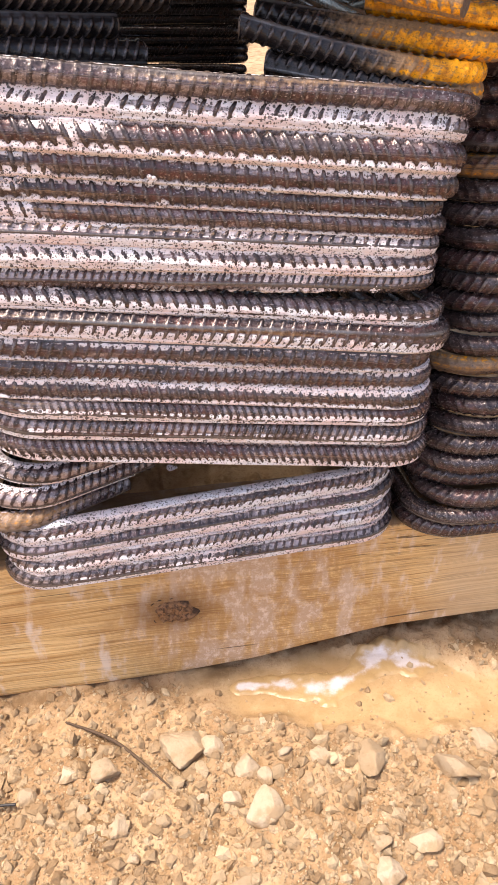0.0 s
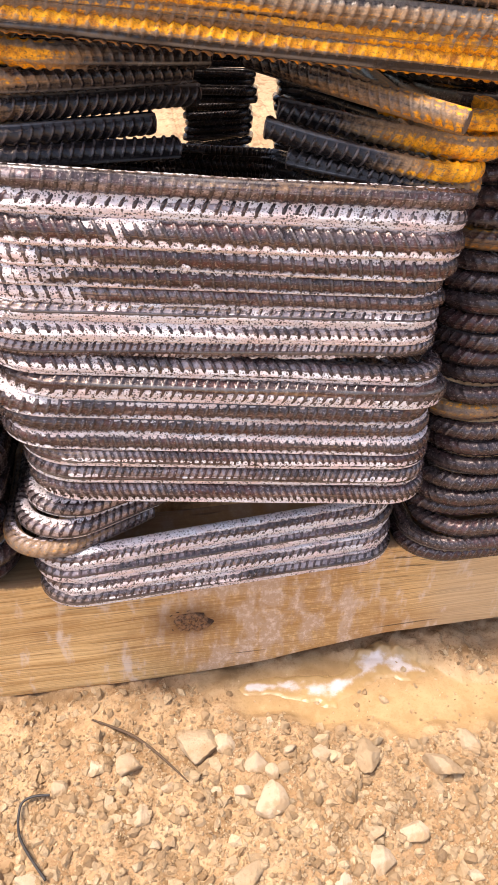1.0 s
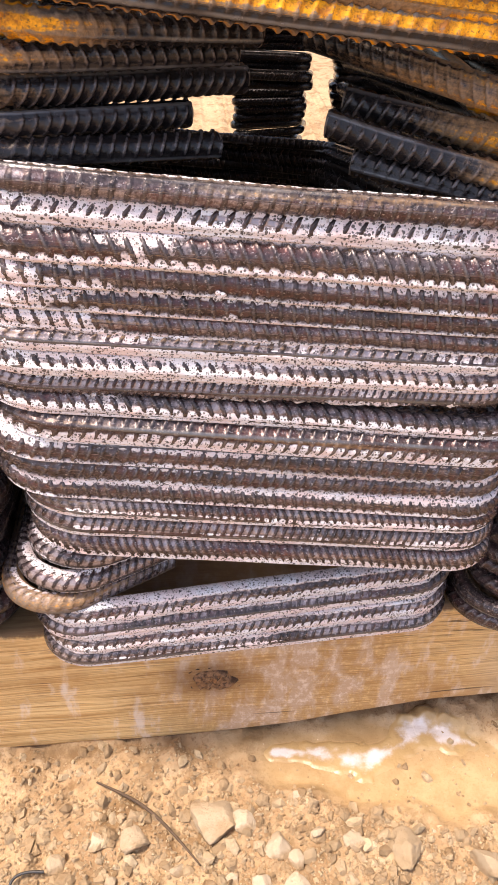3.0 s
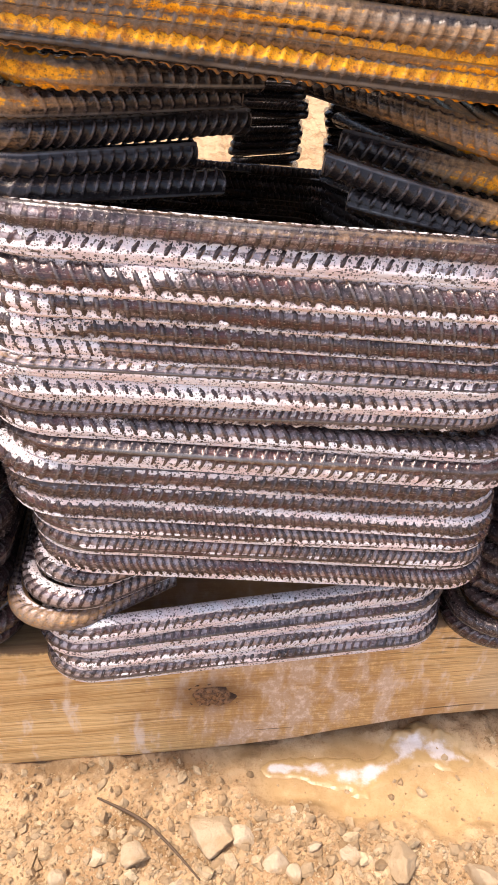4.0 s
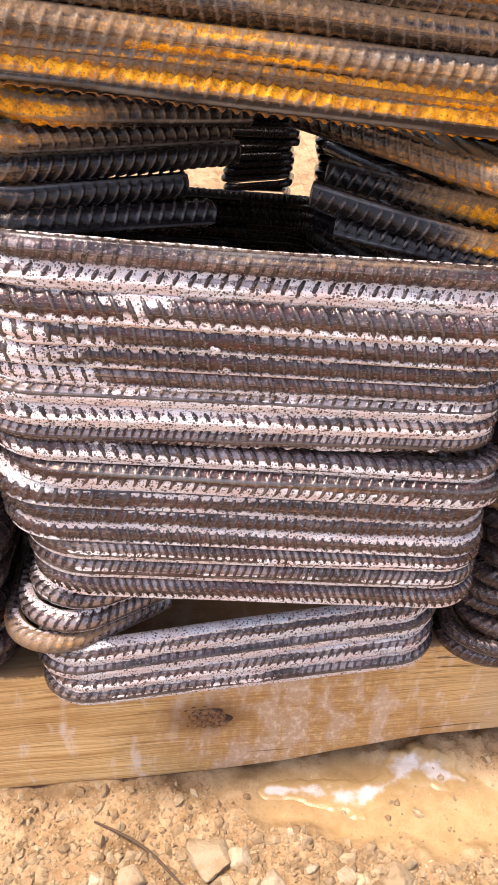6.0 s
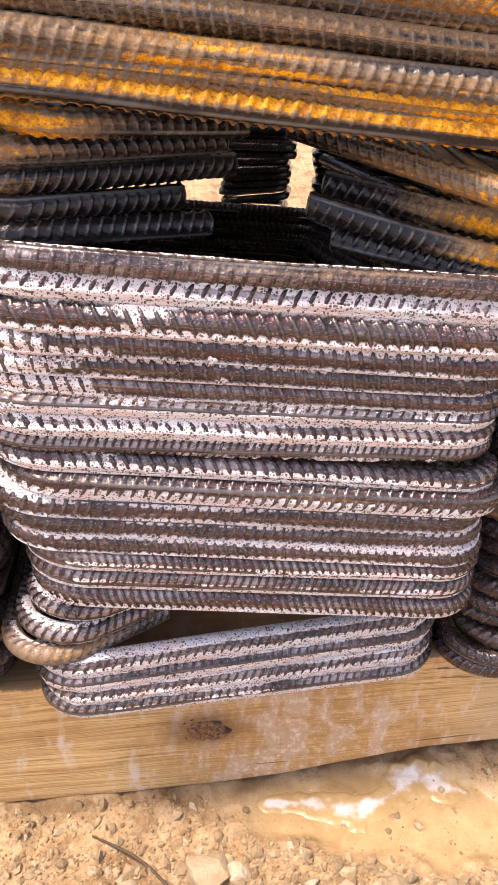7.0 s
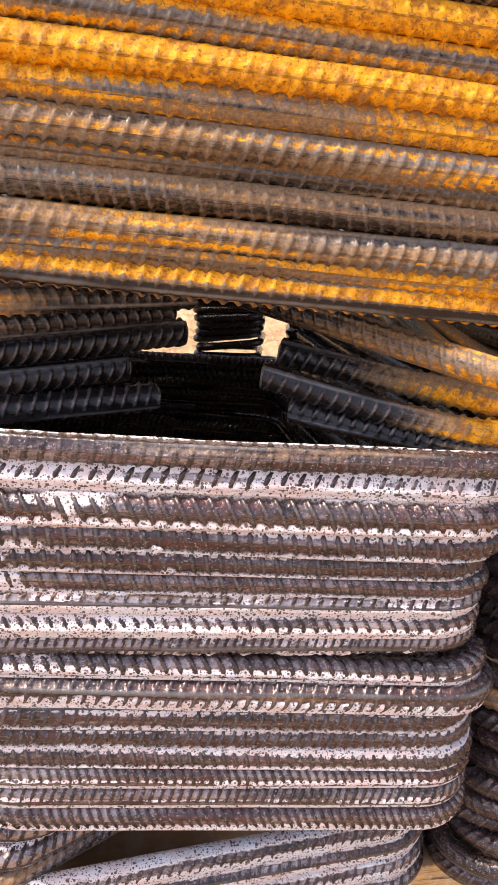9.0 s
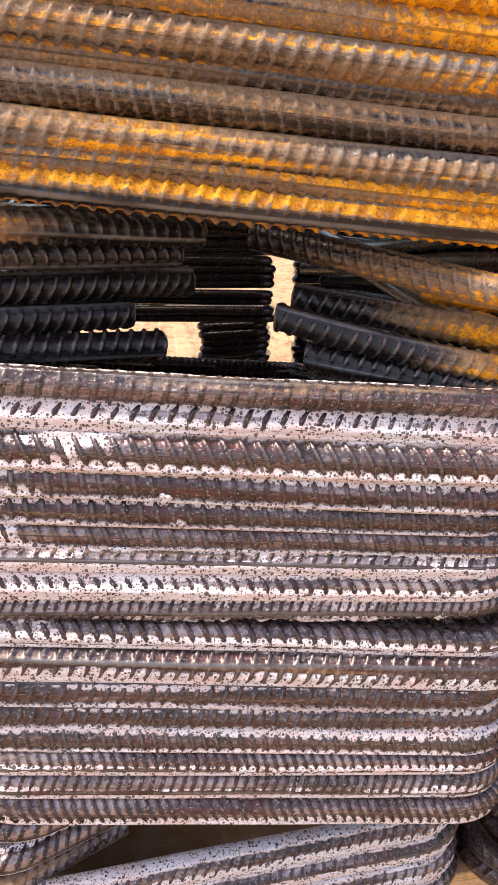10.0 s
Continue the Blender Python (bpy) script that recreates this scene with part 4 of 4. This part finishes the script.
# ---- foam that ran off the pile onto the mud ----
def foam_puddle():
    run = [(0.06, 0.427, 0.005), (0.091, 0.424, 0.007), (0.116, 0.417, 0.009), (0.136, 0.412, 0.011), (0.152, 0.418, 0.007), (0.167, 0.426, 0.008), (0.184, 0.438, 0.013), (0.21, 0.428, 0.011), (0.225, 0.42, 0.004)]
    xs, ys = np.arange(0.03, 0.27, 0.0018), np.arange(0.38, 0.47, 0.0018)
    keep, pts = {}, []
    field = {}
    for i, x in enumerate(xs):
        for j, y in enumerate(ys):
            best = -9.0
            for (ax, ay, aw), (bx, by, bw) in zip(run, run[1:]):
                k = max(0.0, min(1.0, ((x - ax) * (bx - ax) + (y - ay) * (by - ay)) / ((bx - ax) ** 2 + (by - ay) ** 2)))
                gap = math.hypot(x - ax - k * (bx - ax), y - ay - k * (by - ay))
                best = max(best, 1 - gap / (aw + k * (bw - aw)))
            field[i, j] = best + 0.75 * noise.fractal(Vector((x * 60, y * 60, 5)), 1.0, 2.0, 3)
    faces, body = [], []
    for i in range(len(xs) - 1):
        for j in range(len(ys) - 1):
            corners = [(i, j), (i + 1, j), (i + 1, j + 1), (i, j + 1)]
            if max(field[c] for c in corners) > -0.6:
                for c in corners:
                    if c not in keep:
                        keep[c] = len(pts)
                        x, y = xs[c[0]], ys[c[1]]
                        pts.append((x, y, ground_height(x, y) + 0.0014 * max(-0.6, min(1.0, (field[c] + 0.5) * 3))))
                        body.append(field[c])
                faces.append([keep[c] for c in corners])
    me = bpy.data.meshes.new("foam_puddle")
    me.from_pydata(pts, [], faces)
    me.polygons.foreach_set("use_smooth", np.ones(len(me.polygons), dtype=bool))
    me.materials.append(LATHER)
    me.attributes.new("body", "FLOAT", "POINT").data.foreach_set("value", np.array(body, dtype=np.float32))
    tagged(new("foam_puddle", me), "white soap foam spilled on wet ochre mud", "foam", kind="stuff")


foam_puddle()


# ---- thick clumps of foam on the bars ----
def foam_clump(x, y, z, wide, tall, count, seed, biggest):
    rng = random.Random(seed)
    bm = bmesh.new()
    for _ in range(count):
        size = rng.uniform(0.35, 1.0) * biggest
        px, pz = rng.gauss(0, 0.4) * wide, rng.gauss(0, 0.4) * tall
        where = Matrix.Translation((px, rng.uniform(-0.3, 0.3) * biggest - 0.6 * pz, pz)) @ Matrix.Diagonal((1, 0.8, 0.9, 1))
        bmesh.ops.create_icosphere(bm, subdivisions=2, radius=size, matrix=where)
    for f in bm.faces:
        f.smooth = True
    ob = part("foam_clump", bm, FOAM)
    ob.data.attributes.new("body", "FLOAT", "POINT").data.foreach_set("value", np.full(len(ob.data.vertices), 1.2, dtype=np.float32))
    ob.matrix_world = pose(x, y, z)
    tagged(ob, "clump of white soap bubbles clinging to the bars", "foam", "clumps of foam")


foam_clump(0.1375, 0.4060, 0.3575, 0.003, 0.0025, 26, 1, 0.0013)
foam_clump(0.0145, 0.4050, 0.4245, 0.003, 0.0025, 24, 2, 0.0014)
foam_clump(-0.036, 0.4065, 0.4385, 0.030, 0.0045, 220, 3, 0.0012)
foam_clump(-0.062, 0.4065, 0.4255, 0.014, 0.005, 130, 4, 0.0012)
foam_clump(-0.085, 0.4075, 0.4000, 0.020, 0.004, 110, 5, 0.0011)
foam_clump(0.0170, 0.4730, 0.1960, 0.004, 0.003, 10, 6, 0.0024)
